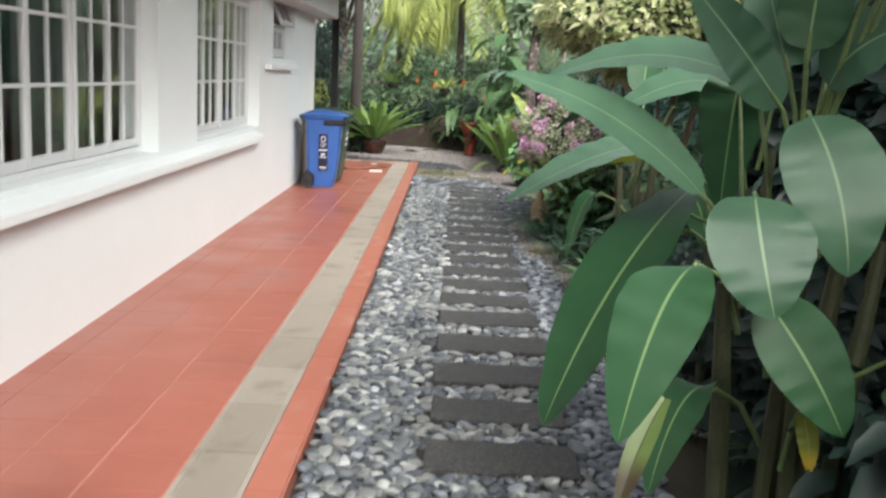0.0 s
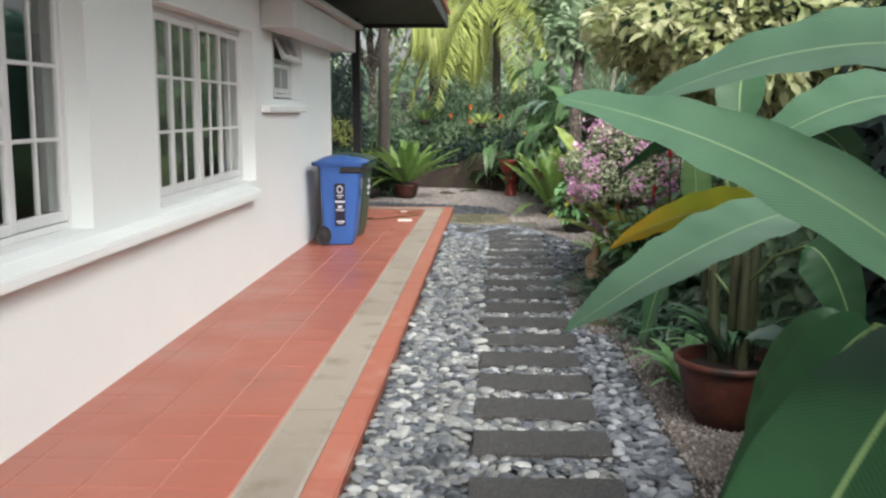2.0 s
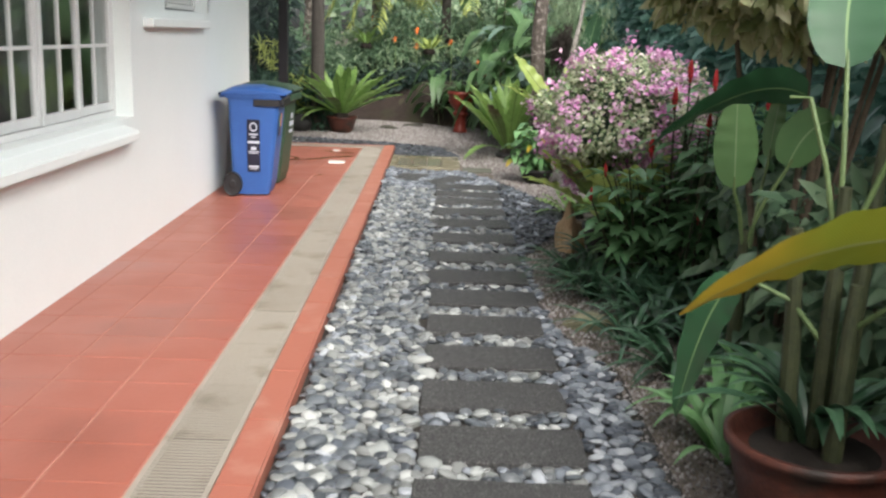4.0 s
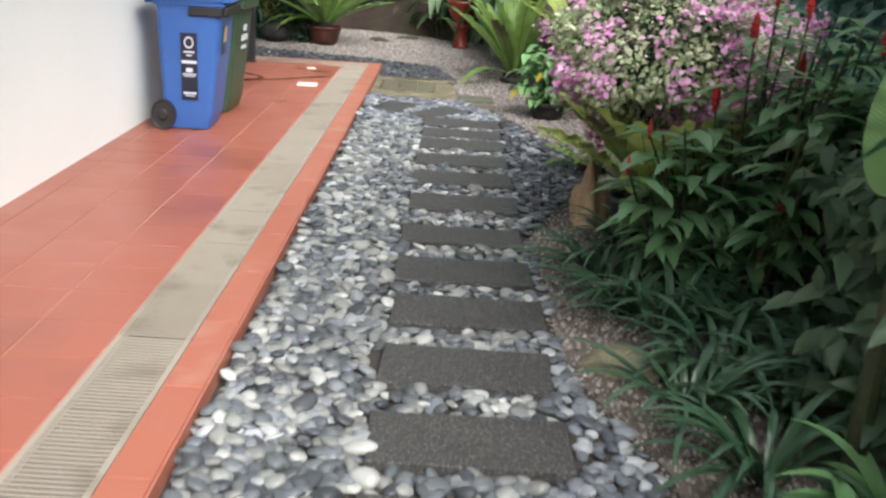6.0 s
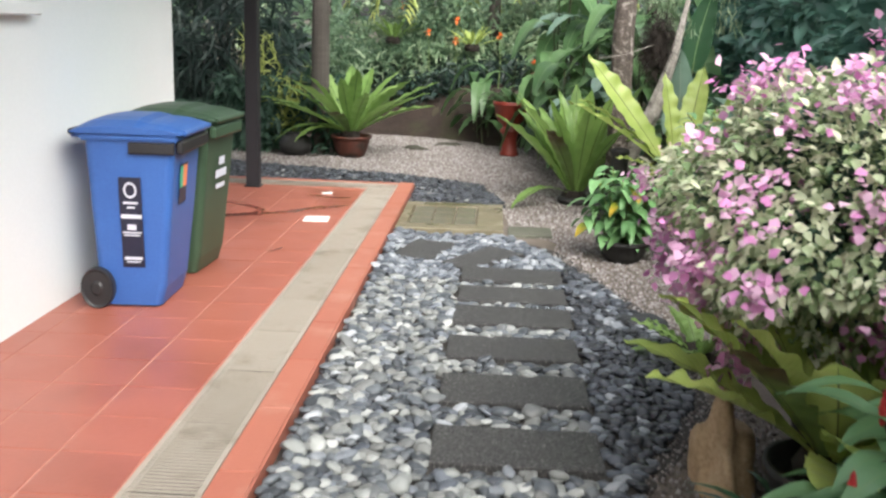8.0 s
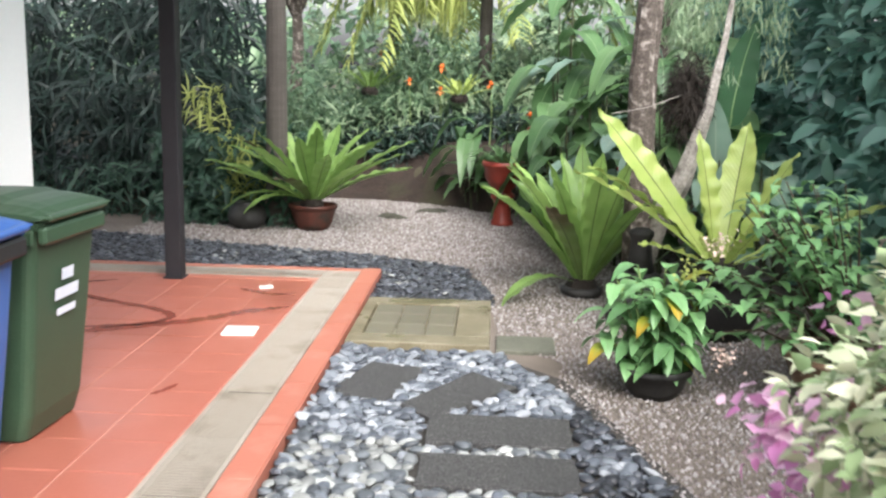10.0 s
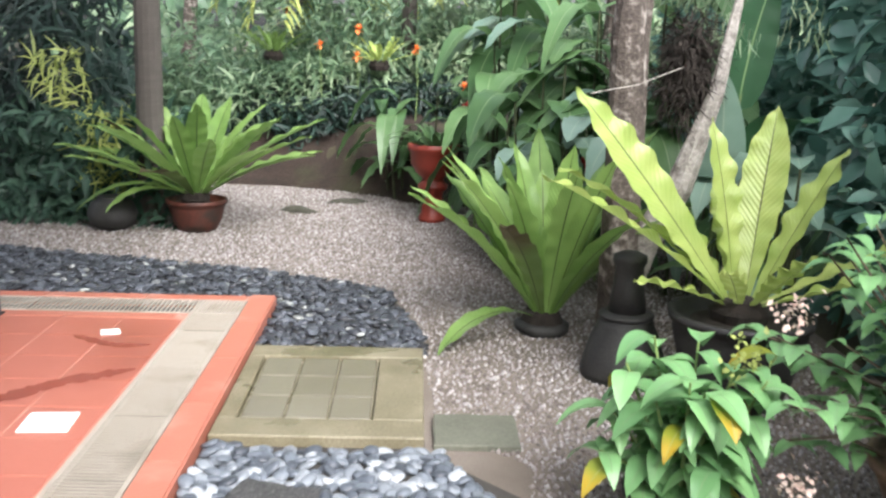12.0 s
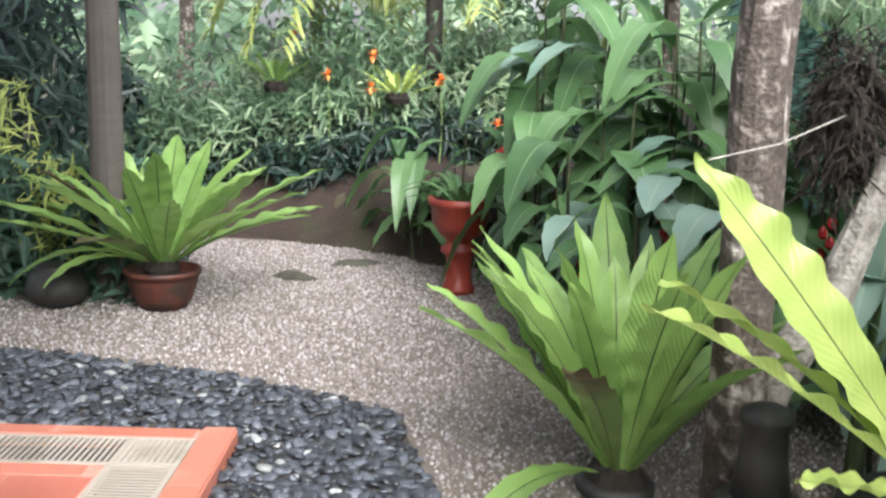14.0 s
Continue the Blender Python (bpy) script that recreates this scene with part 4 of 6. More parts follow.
def birds_nest_fern(at, label, leaves, length, width, elev, material, seed, pot=None, base=0.0, droopers=(), old=2, ruffle=0.013):
    """A rosette of long wavy fronds from one root."""
    r = random.Random(seed)
    f = thing("birds_nest_fern", at, label, "fern")
    part("root", lathe_bm([(0.0, base - 0.03), (0.11, base - 0.03), (0.13, base + 0.02), (0.10, base + 0.08), (0.03, base + 0.10)], 16, wobble=0.3), M_ROOT, f)
    for i in range(leaves):
        ring = i % 3
        a = 6.283 * (i / leaves) + r.uniform(-0.2, 0.2)
        e = radians(elev + (ring - 1) * 14 + r.uniform(-7, 7))
        L = length * r.uniform(0.78, 1.05) * (1.0 if ring < 2 else 0.9)
        rad = Vector((math.cos(a), math.sin(a), 0))
        p0 = rad * 0.05 + Vector((0, 0, base + 0.04))
        pc = p0 + (rad * math.cos(e) + Vector((0, 0, math.sin(e)))) * L * 0.55
        e2 = e - radians(r.uniform(12, 34))
        p1 = pc + (rad * math.cos(e2) + Vector((0, 0, math.sin(e2)))) * L * 0.5
        m = L_FERN_OLD if old and math.sin(a) < -0.35 and i % 5 == 1 else material
        leaf(f, p0, pc, p1, width * r.uniform(0.8, 1.1), (-math.sin(a), math.cos(a), 0), width_fern, m, "frond", fold=0.3, wave=ruffle * r.uniform(0.6, 1.2), waves=r.uniform(4.5, 7.5), n=44, phase=r.uniform(0, 6), torn=0.04)
    for a, L in droopers:
        a = radians(a)
        rad = Vector((math.cos(a), math.sin(a), 0))
        p0 = rad * 0.05 + Vector((0, 0, base + 0.04))
        leaf(f, p0, p0 + rad * L * 0.55 + Vector((0, 0, 0.28 * L)), p0 + rad * L * 0.95 + Vector((0, 0, -0.10 * L)), width * 0.85, (-math.sin(a), math.cos(a), 0), width_fern, material, "frond", fold=0.2, wave=0.007, waves=6, n=36, phase=a)
    return f


def pot(at, profile, material, label, category="plant pot", name="plant_pot", soil=None, wob=0.0):
    p = thing(name, at, label, category)
    part("body", lathe_bm(profile, 36, wobble=wob), material, p, smooth=True)
    if soil:
        part("soil", lathe_bm([(soil[0], soil[1] - 0.02), (soil[0] * 0.6, soil[1]), (0.0, soil[1] + 0.01)], 24), M_ROOT, p)
    return p


def bowl(r, h, rim=0.02):
    return [(r * 0.62, 0.0), (r * 0.8, h * 0.3), (r * 0.95, h * 0.75), (r * 0.97, h - 0.04), (r * 1.04, h - 0.035), (r * 1.05, h), (r * 0.96, h), (r * 0.93, h - 0.05)]


# fern in the terracotta bowl by the bank
pot((-1.56, 20.2, GZ), bowl(0.245, 0.27), M_TERRA, "round terracotta bowl pot standing on gravel", soil=(0.22, 0.23))
birds_nest_fern((-1.56, 20.2, GZ + 0.25), "large bright green nest fern in a terracotta bowl", 28, 1.14, 0.19, 47, L_FERN, 3, droopers=((200, 0.95), (170, 0.8), (215, 0.75)))
pot((-2.25, 20.15, GZ), [(0.1, 0), (0.18, 0.05), (0.205, 0.14), (0.17, 0.23), (0.12, 0.26), (0.13, 0.28), (0.1, 0.28)], M_BLACKPOT, "round black stone jar standing on gravel", "jar", "jar")
# fern rising from the gravel
pot((1.03, 17.47, GZ), [(0.13, 0), (0.155, 0.02), (0.16, 0.06), (0.13, 0.075)], M_BLACKPOT, "low black planting ring sunk in gravel", soil=(0.13, 0.065), wob=0.2)
birds_nest_fern((1.03, 17.47, GZ + 0.05), "upright green nest fern with dark midribs on gravel", 30, 1.18, 0.175, 64, L_FERN, 5, droopers=((218, 0.78),), old=2)
# pale fern in a black bowl
pot((1.80, 16.42, GZ), bowl(0.32, 0.44), M_BLACKPOT, "wide black stone bowl pot on gravel", soil=(0.29, 0.40))
pale = thing("birds_nest_fern", (1.80, 16.42, GZ + 0.42), "pale yellow-green nest fern in a black bowl", "fern")
part("root", lathe_bm([(0.0, -0.02), (0.13, -0.02), (0.14, 0.03), (0.09, 0.08), (0.02, 0.1)], 16, wobble=0.3), M_ROOT, pale)
r = random.Random(8)
for a, e, L, w in ((176, 55, 1.2, 0.2), (188, 41, 1.08, 0.19), (168, 47, 1.0, 0.17), (120, 80, 0.85, 0.17), (60, 70, 0.95, 0.22), (20, 60, 0.84, 0.17), (-10, 30, 1.05, 0.2), (-35, 24, 0.75, 0.19), (-70, 42, 0.5, 0.16), (150, 60, 0.75, 0.16), (90, 56, 0.7, 0.17), (200, 24, 0.55, 0.14), (240, 46, 0.42, 0.12)):
    a, e = radians(a), radians(e)
    rad = Vector((math.cos(a), math.sin(a), 0))
    p0 = rad * 0.05 + Vector((0, 0, 0.04))
    pc = p0 + (rad * math.cos(e) + Vector((0, 0, math.sin(e)))) * L * 0.55
    e2 = e - radians(r.uniform(2, 22))
    p1 = pc + (rad * math.cos(e2) + Vector((0, 0, math.sin(e2)))) * L * 0.5
    side = (math.sin(e) * 0.8, 0.45, math.cos(e) * 0.8) if 3.0 < a < 3.2 else (-math.sin(a), math.cos(a), 0)
    leaf(pale, p0, pc, p1, w, side, width_fern, L_FERN_LIGHT, "frond", fold=0.26, wave=0.022, waves=r.uniform(5.5, 8), n=52, phase=r.uniform(0, 6), torn=0.04)
# fern under the bougainvillea
pot((1.38, 11.1, GZ), bowl(0.22, 0.3), M_BLACKPOT, "low black pot holding a nest fern", soil=(0.2, 0.26))
birds_nest_fern((1.38, 11.1, GZ + 0.27), "broad green nest fern at the foot of the flowering bush", 26, 0.86, 0.19, 48, L_FERN_LIGHT, 11, ruffle=0.016)
# small fern with the potted shrubs
birds_nest_fern((1.35, 13.0, GZ - 0.02), "small green nest fern on dark pebbles", 14, 0.38, 0.085, 42, L_FERN, 13, droopers=((185, 0.4),))

# banana plants with broad leaves beside the path
banana = thing("banana_plant", (1.2, 3.35, -0.1), "banana plant with broad glossy green leaves", "banana plant")
o = Vector((1.2, 3.35, -0.1))
for k, (dx, dy, h, lean) in enumerate(((0, 0, 1.25, 0.06), (0.14, 0.10, 1.5, 0.12), (-0.12, 0.12, 1.0, -0.06), (0.05, -0.13, 0.85, -0.02), (0.2, -0.05, 1.2, 0.1))):
    part("stem", tube_bm([(dx, dy, -0.02), (dx + lean * 0.4, dy, h * 0.5), (dx + lean, dy, h)], [0.045, 0.038, 0.025], 10), M_BSTEM, banana)


def banana_leaf(parent, o, start, blade_from, mid, tip, width, side, material=L_BANANA, face=None, **kw):
    a, b, c, d = (Vector(p) - o for p in (start, blade_from, mid, tip))
    if face:
        side = Vector(face).cross(d - b)
    part("leaf_stalk", tube_bm([a, (a + b) * 0.5 + Vector((0, 0, 0.05)), b, b * 0.7 + c * 0.3], [0.011, 0.009, 0.008, 0.006], 8), M_STALK, parent)
    ctrl = c * 2 - (b + d) * 0.5
    leaf(parent, b, ctrl, d, width, side, width_banana, material, fold=0.14, wave=0.006, waves=6, n=30, phase=b.x * 9, torn=0.0, **kw)


banana_leaf(banana, o, (1.14, 3.4, 0.85), (0.92, 3.42, 1.20), (0.58, 3.5, 1.47), (0.19, 3.65, 1.61), 0.23, (0.25, -0.8, 0.5), L_BANANA_WAXY, face=(0.05, -0.42, 0.6))
banana_leaf(banana, o, (1.2, 3.45, 0.9), (1.08, 3.5, 1.60), (0.72, 3.6, 1.70), (0.32, 3.75, 1.58), 0.26, (0.1, -1, 0.45), L_BANANA_WAXY, face=(-0.1, -0.35, 0.7))
banana_leaf(banana, o, (1.22, 3.4, 1.3), (1.18, 3.26, 1.53), (1.245, 3.1, 1.30), (1.29, 3.05, 1.02), 0.33, (1, -0.1, 0.12), L_BANANA_WAXY, curl=0.1)
banana_leaf(banana, o, (1.15, 3.3, 0.9), (0.98, 3.1, 1.27), (0.978, 2.95, 1.10), (1.02, 2.9, 0.905), 0.34, (1, -0.05, 0.0), L_BANANA_WAXY, curl=0.1)
banana_leaf(banana, o, (1.1, 3.2, 0.8), (0.74, 2.82, 1.08), (0.62, 2.72, 0.93), (0.52, 2.64, 0.58), 0.27, (1, -0.2, 0.45), curl=0.1)
banana_leaf(banana, o, (1.1, 3.5, 0.8), (1.12, 3.85, 1.58), (1.10, 3.85, 1.5), (1.10, 3.9, 1.08), 0.27, (1, -0.2, 0))
banana_leaf(banana, o, (1.15, 3.3, 0.6), (1.05, 3.12, 0.93), (1.177, 3.0, 0.74), (1.295, 2.95, 0.52), 0.25, (1, -0.1, 0.45))
banana_leaf(banana, o, (1.1, 3.5, 0.7), (0.93, 3.6, 1.25), (0.63, 3.45, 0.90), (0.38, 3.3, 0.38), 0.36, (0.8, -0.3, 0.6))
banana_leaf(banana, o, (1.2, 3.35, 1.2), (1.11, 3.3, 1.53), (0.932, 3.25, 1.73), (0.725, 3.2, 1.93), 0.2, (0.7, -0.5, 0.6), L_BANANA_WAXY, face=(-0.25, -0.6, 0.4))
banana_leaf(banana, o, (1.22, 3.4, 1.3), (1.168, 3.3, 1.72), (1.182, 3.3, 1.95), (1.206, 3.3, 2.3), 0.24, (1, -0.2, 0))
banana_leaf(banana, o, (1.25, 3.4, 1.35), (1.25, 3.3, 1.6), (1.34, 3.2, 1.77), (1.6, 3.1, 1.86), 0.26, (0.4, -0.9, 0.5), L_BANANA_WAXY, face=(0.0, -0.6, 0.6))
banana_leaf(banana, o, (1.22, 3.4, 1.3), (1.13, 3.35, 1.66), (1.076, 3.4, 1.86), (1.0, 3.45, 2.15), 0.2, (0.8, -0.5, 0.4), L_BANANA_WAXY, face=(-0.3, -0.7, 0.4))
banana_leaf(banana, o, (1.3, 3.4, 1.0), (1.62, 3.3, 1.35), (1.75, 3.2, 1.3), (1.85, 3.1, 0.95), 0.33, (1, -0.3, 0.2))
banana_leaf(banana, o, (1.25, 3.3, 0.4), (1.5, 3.1, 0.75), (1.6, 3.05, 0.65), (1.7, 3.0, 0.35), 0.28, (1, -0.3, 0.2))
banana_leaf(banana, o, (1.2, 3.4, 0.3), (0.98, 3.3, 0.55), (0.85, 3.25, 0.5), (0.75, 3.2, 0.18), 0.2, (0.8, -0.5, 0.3))
banana_leaf(banana, o, (1.2, 3.2, 0.3), (1.21, 3.1, 0.56), (1.23, 3.06, 0.46), (1.24, 3.05, 0.35), 0.07, (1, -0.3, 0.2), L_BANANA_YEL)

# extra leaves, mostly above the view, added to shade those below
for bx, by, bz, tx, ty, tz in ((1.4, 3.2, 2.2, 1.9, 2.5, 2.35), (1.5, 3.3, 2.2, 2.3, 3.6, 2.25), (1.45, 3.7, 2.2, 1.9, 4.6, 2.35), (1.5, 3.2, 1.3, 2.1, 2.7, 1.3), (1.45, 3.0, 2.25, 1.7, 1.9, 2.3), (1.3, 3.0, 2.2, 1.05, 2.0, 2.3), (1.4, 3.0, 2.25, 0.75, 2.3, 2.35)):
    banana_leaf(banana, o, (1.25, 3.4, 1.35), (bx, by, bz), ((bx + tx) / 2, (by + ty) / 2, (bz + tz) / 2 + 0.1), (tx, ty, tz), 0.42, (ty - by, bx - tx, 0.2))
part("dead_leaf", blade_mesh(Vector((0.72, 2.95, 0.62)) - o, Vector((0.62, 2.85, 0.5)) - o, Vector((0.555, 2.78, 0.28)) - o, 0.08, (1, -0.2, 0.2), width_strap, fold=0.4, n=12), L_FERN_OLD, banana, "withered olive hanging leaf")

pot((1.36, 7.0, GZ), bowl(0.29, 0.36), M_TERRA, "large terracotta pot holding a banana plant", soil=(0.27, 0.32))
ban2 = thing("banana_plant", (1.36, 7.0, GZ + 0.32), "potted banana plant with a yellowing leaf", "banana plant")
o2 = Vector((1.36, 7.0, GZ + 0.32))
for dx, dy, h in ((0, 0, 0.9), (0.09, 0.05, 1.1), (-0.08, 0.06, 0.75), (0.02, -0.1, 0.6)):
    part("stem", tube_bm([(dx, dy, -0.03), (dx * 1.2, dy, h * 0.5), (dx * 1.5, dy, h)], [0.035, 0.03, 0.02], 10), M_BSTEM, ban2)
banana_leaf(ban2, o2, (1.34, 6.9, 0.9), (1.22, 6.0, 1.15), (0.92, 5.92, 1.17), (0.56, 5.88, 1.02), 0.24, (0.1, -0.7, 0.75), L_BANANA_YEL)
banana_leaf(ban2, o2, (1.36, 7.0, 0.9), (1.25, 7.1, 1.42), (1.05, 7.18, 1.42), (0.76, 7.25, 1.22), 0.2, (0.2, -0.8, 0.6))
banana_leaf(ban2, o2, (1.4, 7.0, 1.0), (1.55, 6.9, 1.45), (1.75, 6.8, 1.45), (1.95, 6.7, 1.1), 0.28, (0.3, -0.9, 0.3))
banana_leaf(ban2, o2, (1.36, 7.0, 0.9), (1.4, 7.2, 1.5), (1.42, 7.3, 1.75), (1.5, 7.4, 1.95), 0.26, (1, -0.3, 0))
banana_leaf(ban2, o2, (1.4, 6.9, 0.7), (1.55, 6.5, 0.95), (1.65, 6.4, 0.85), (1.75, 6.3, 0.5), 0.26, (0.9, -0.4, 0.1))
banana_leaf(ban2, o2, (1.36, 7.0, 0.6), (1.12, 7.1, 0.8), (1.0, 7.1, 0.7), (0.9, 7.1, 0.3), 0.18, (0.6, -0.7, 0.3))
ban3 = thing("banana_plant", (1.5, 4.9, -0.1), "banana clump with long arching green leaves", "banana plant")
o3 = Vector((1.5, 4.9, -0.1))
for dx, dy, h in ((0, 0, 1.2), (0.1, 0.08, 1.4), (-0.1, 0.05, 0.9)):
    part("stem", tube_bm([(dx, dy, -0.02), (dx * 1.1, dy, h * 0.5), (dx * 1.4, dy, h)], [0.042, 0.036, 0.024], 10), M_BSTEM, ban3)
banana_leaf(ban3, o3, (1.45, 4.85, 0.9), (1.0, 4.55, 1.33), (0.66, 4.35, 1.27), (0.25, 4.12, 1.07), 0.25, (0.2, -0.5, 0.8), L_BANANA_WAXY, face=(-0.3, -0.35, 0.75))
banana_leaf(ban3, o3, (1.4, 4.8, 0.8), (1.08, 4.42, 1.03), (0.92, 4.45, 0.82), (0.66, 4.4, 0.36), 0.24, (0.7, -0.5, 0.55))
banana_leaf(ban3, o3, (1.5, 4.9, 1.1), (1.35, 4.7, 1.55), (1.1, 4.6, 1.62), (0.75, 4.6, 1.45), 0.26, (0.2, -0.9, 0.4), L_BANANA_WAXY, face=(-0.1, -0.4, 0.7))
banana_leaf(ban3, o3, (1.55, 4.9, 1.2), (1.6, 4.8, 1.7), (1.65, 4.7, 1.95), (1.75, 4.6, 2.1), 0.28, (1, -0.3, 0.1), L_BANANA_WAXY)
banana_leaf(ban3, o3, (1.5, 4.9, 0.6), (1.3, 5.1, 0.85), (1.15, 5.2, 0.75), (1.0, 5.3, 0.4), 0.22, (0.7, -0.6, 0.2))


def stems(parent, o, tops, r0=0.02, n=5, mat_=None, lift=0.0):
    for k, t in enumerate(tops):
        t = Vector(t)
        p0 = Vector((0.03 * math.cos(k * 2.1), 0.03 * math.sin(k * 2.1), -0.02))
        p1 = t - Vector(o)
        mid = (p0 + p1) * 0.5 + Vector((0.05 * math.sin(k * 3.7), 0.05 * math.cos(k * 2.9), lift))
        part("stem", tube_bm([p0, mid, p1], [r0, r0 * 0.75, r0 * 0.35], 7), mat_ or M_WOODSTEM, parent)


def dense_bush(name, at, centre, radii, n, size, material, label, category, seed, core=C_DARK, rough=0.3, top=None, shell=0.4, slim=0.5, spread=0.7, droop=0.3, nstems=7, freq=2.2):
    """A leafy shrub: woody stems and a crown of small leaves over an inner layer coloured darker for the shade inside.
    """
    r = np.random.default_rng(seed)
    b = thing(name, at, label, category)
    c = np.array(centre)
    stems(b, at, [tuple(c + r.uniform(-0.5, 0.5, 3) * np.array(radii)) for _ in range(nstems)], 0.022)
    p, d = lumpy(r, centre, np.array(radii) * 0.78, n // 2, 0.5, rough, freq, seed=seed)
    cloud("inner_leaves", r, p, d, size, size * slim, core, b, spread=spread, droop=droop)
    p, d = lumpy(r, centre, radii, n, shell, rough, freq, seed=seed)
    cloud("leaves", r, p, d, size, size * slim, material, b, spread=spread, droop=droop)
    return b, r


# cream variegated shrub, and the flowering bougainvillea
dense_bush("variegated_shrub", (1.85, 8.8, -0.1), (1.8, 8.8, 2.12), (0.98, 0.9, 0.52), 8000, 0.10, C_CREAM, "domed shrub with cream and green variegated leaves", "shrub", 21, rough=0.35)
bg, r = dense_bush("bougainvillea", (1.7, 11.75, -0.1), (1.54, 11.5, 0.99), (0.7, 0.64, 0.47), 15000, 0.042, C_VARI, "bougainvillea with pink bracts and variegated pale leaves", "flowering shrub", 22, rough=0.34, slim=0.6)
clusters, cd = lumpy(r, (1.54, 11.5, 0.99), (0.73, 0.67, 0.5), 150, 0.06, 0.34, seed=22)
low = clusters[:, 2] < 0.88
clusters = np.vstack((clusters, clusters[low] + r.normal(0, 0.05, (low.sum(), 3))))
cd = np.vstack((cd, cd[low]))
pp = np.repeat(clusters, 24, axis=0) + r.normal(0, 0.038, (len(clusters) * 24, 3))
cloud("bloom", r, pp, np.repeat(cd, 24, axis=0), 0.036, 0.032, M_PINK, bg, "papery pink bracts", spread=0.9, droop=0.0)
pot((1.7, 11.75, -0.13), bowl(0.28, 0.35), M_BLACKPOT, "dark pot holding the bougainvillea", soil=(0.25, 0.32))

# red flowered plant with glossy dark leaves
cos = thing("red_ginger_shrub", (1.65, 10.45, -0.1), "glossy dark green shrub with upright red flower spikes", "flowering shrub")
r = np.random.default_rng(31)
rr = random.Random(31)
spikes = [(1.05, 10.15, 0.58), (1.16, 10.3, 0.72), (1.72, 10.5, 1.36), (1.62, 10.45, 1.18), (1.85, 10.4, 1.02), (2.3, 10.6, 1.15), (1.75, 10.1, 0.45), (1.95, 10.7, 1.3), (1.5, 10.5, 0.85), (2.1, 10.2, 0.7)]
more = [(1.35 + rr.uniform(-0.2, 1.05), 10.5 + rr.uniform(-0.35, 0.3), rr.uniform(0.3, 0.78)) for _ in range(46)] + [(rr.uniform(1.7, 2.6), 10.4 + rr.uniform(-0.6, 0.4), rr.uniform(0.7, 1.3)) for _ in range(48)]
for k, tpt in enumerate(spikes + more):
    t = Vector(tpt) - Vector((1.65, 10.45, -0.1))
    p0 = Vector((t.x * 0.45, t.y * 0.45, -0.02))
    mid = (p0 + t) * 0.5 + Vector((rr.uniform(-0.06, 0.06), rr.uniform(-0.06, 0.06), 0.05))
    part("stem", tube_bm([p0, mid, t], [0.010, 0.008, 0.005], 6), M_BSTEM, cos)
    if k < len(spikes):
        part("flower_spike", lathe_bm([(q_ * (0.5 if tpt[2] < 0.8 else 0.9), z_ * (0.5 if tpt[2] < 0.8 else 0.85)) for q_, z_ in [(0.004, -0.05), (0.016, -0.03), (0.013, -0.01), (0.023, 0.0), (0.019, 0.025), (0.026, 0.035), (0.02, 0.06), (0.022, 0.07), (0.014, 0.1), (0.015, 0.108), (0.006, 0.13), (0.0, 0.14)]], 10, at=t, wobble=0.5), M_RED, cos, "red waxy flower spike")
    for j in range(12):
        s = 0.3 + 0.68 * j / 11
        q = bezier(p0, mid, t, s)
        a = j * 2.4 + k
        rad = Vector((math.cos(a), math.sin(a), 0))
        L = rr.uniform(0.2, 0.32)
        leaf(cos, q, q + rad * L * 0.5 + Vector((0, 0, 0.06)), q + rad * L + Vector((0, 0, -0.03)), L * 0.27, (-math.sin(a), math.cos(a), 0), width_oval, L_GINGER, fold=0.15, wave=0.003, n=7, phase=k)

# strap-leaved clumps along the edge


def strap_clump(at, n, length, width, label, seed, material=L_STRAP, elev=(35, 75)):
    r = random.Random(seed)
    s = thing("strap_leaf_clump", at, label, "plant", "strap-leaved clumps")
    for i in range(n):
        a = r.uniform(0, 6.283)
        e = radians(r.uniform(*elev))
        L = length * r.uniform(0.7, 1.1)
        rad = Vector((math.cos(a), math.sin(a), 0))
        p0 = rad * r.uniform(0, 0.06) + Vector((0, 0, -0.01))
        pc = p0 + (rad * math.cos(e) + Vector((0, 0, math.sin(e)))) * L * 0.6
        p1 = pc + rad * L * 0.45 + Vector((0, 0, -0.12 * L * r.uniform(0.5, 3)))
        leaf(s, p0, pc, p1, width * r.uniform(0.7, 1.1), (-math.sin(a), math.cos(a), 0), width_strap, material, fold=0.25, n=9)
    return s


for i, (x, y) in enumerate(((1.15, 9.05), (1.35, 9.35), (1.25, 9.8), (1.1, 10.05), (1.5, 9.7), (1.3, 8.6), (1.55, 9.1), (1.05, 10.5), (1.25, 10.85), (1.7, 9.4), (1.45, 10.05), (1.75, 9.9))):
    strap_clump((x, y, GZ), 34, 0.56, 0.036, "dark green strap-leaved clump along the path edge", 50 + i)
for i, (x, y) in enumerate(((1.35, 8.0), (1.6, 8.3), (1.25, 7.6), (1.7, 7.6), (1.75, 5.7), (1.6, 3.9), (1.5, 2.6))):
    strap_clump((x, y, GZ), 20, 0.55, 0.055, "dark green broad-bladed clump under the bananas", 70 + i, L_SHRUB)

strap_clump((1.38, 7.05, GZ + 0.31), 26, 0.62, 0.07, "dark leafy growth round the potted banana's stems", 79, L_STRAP, (50, 85))
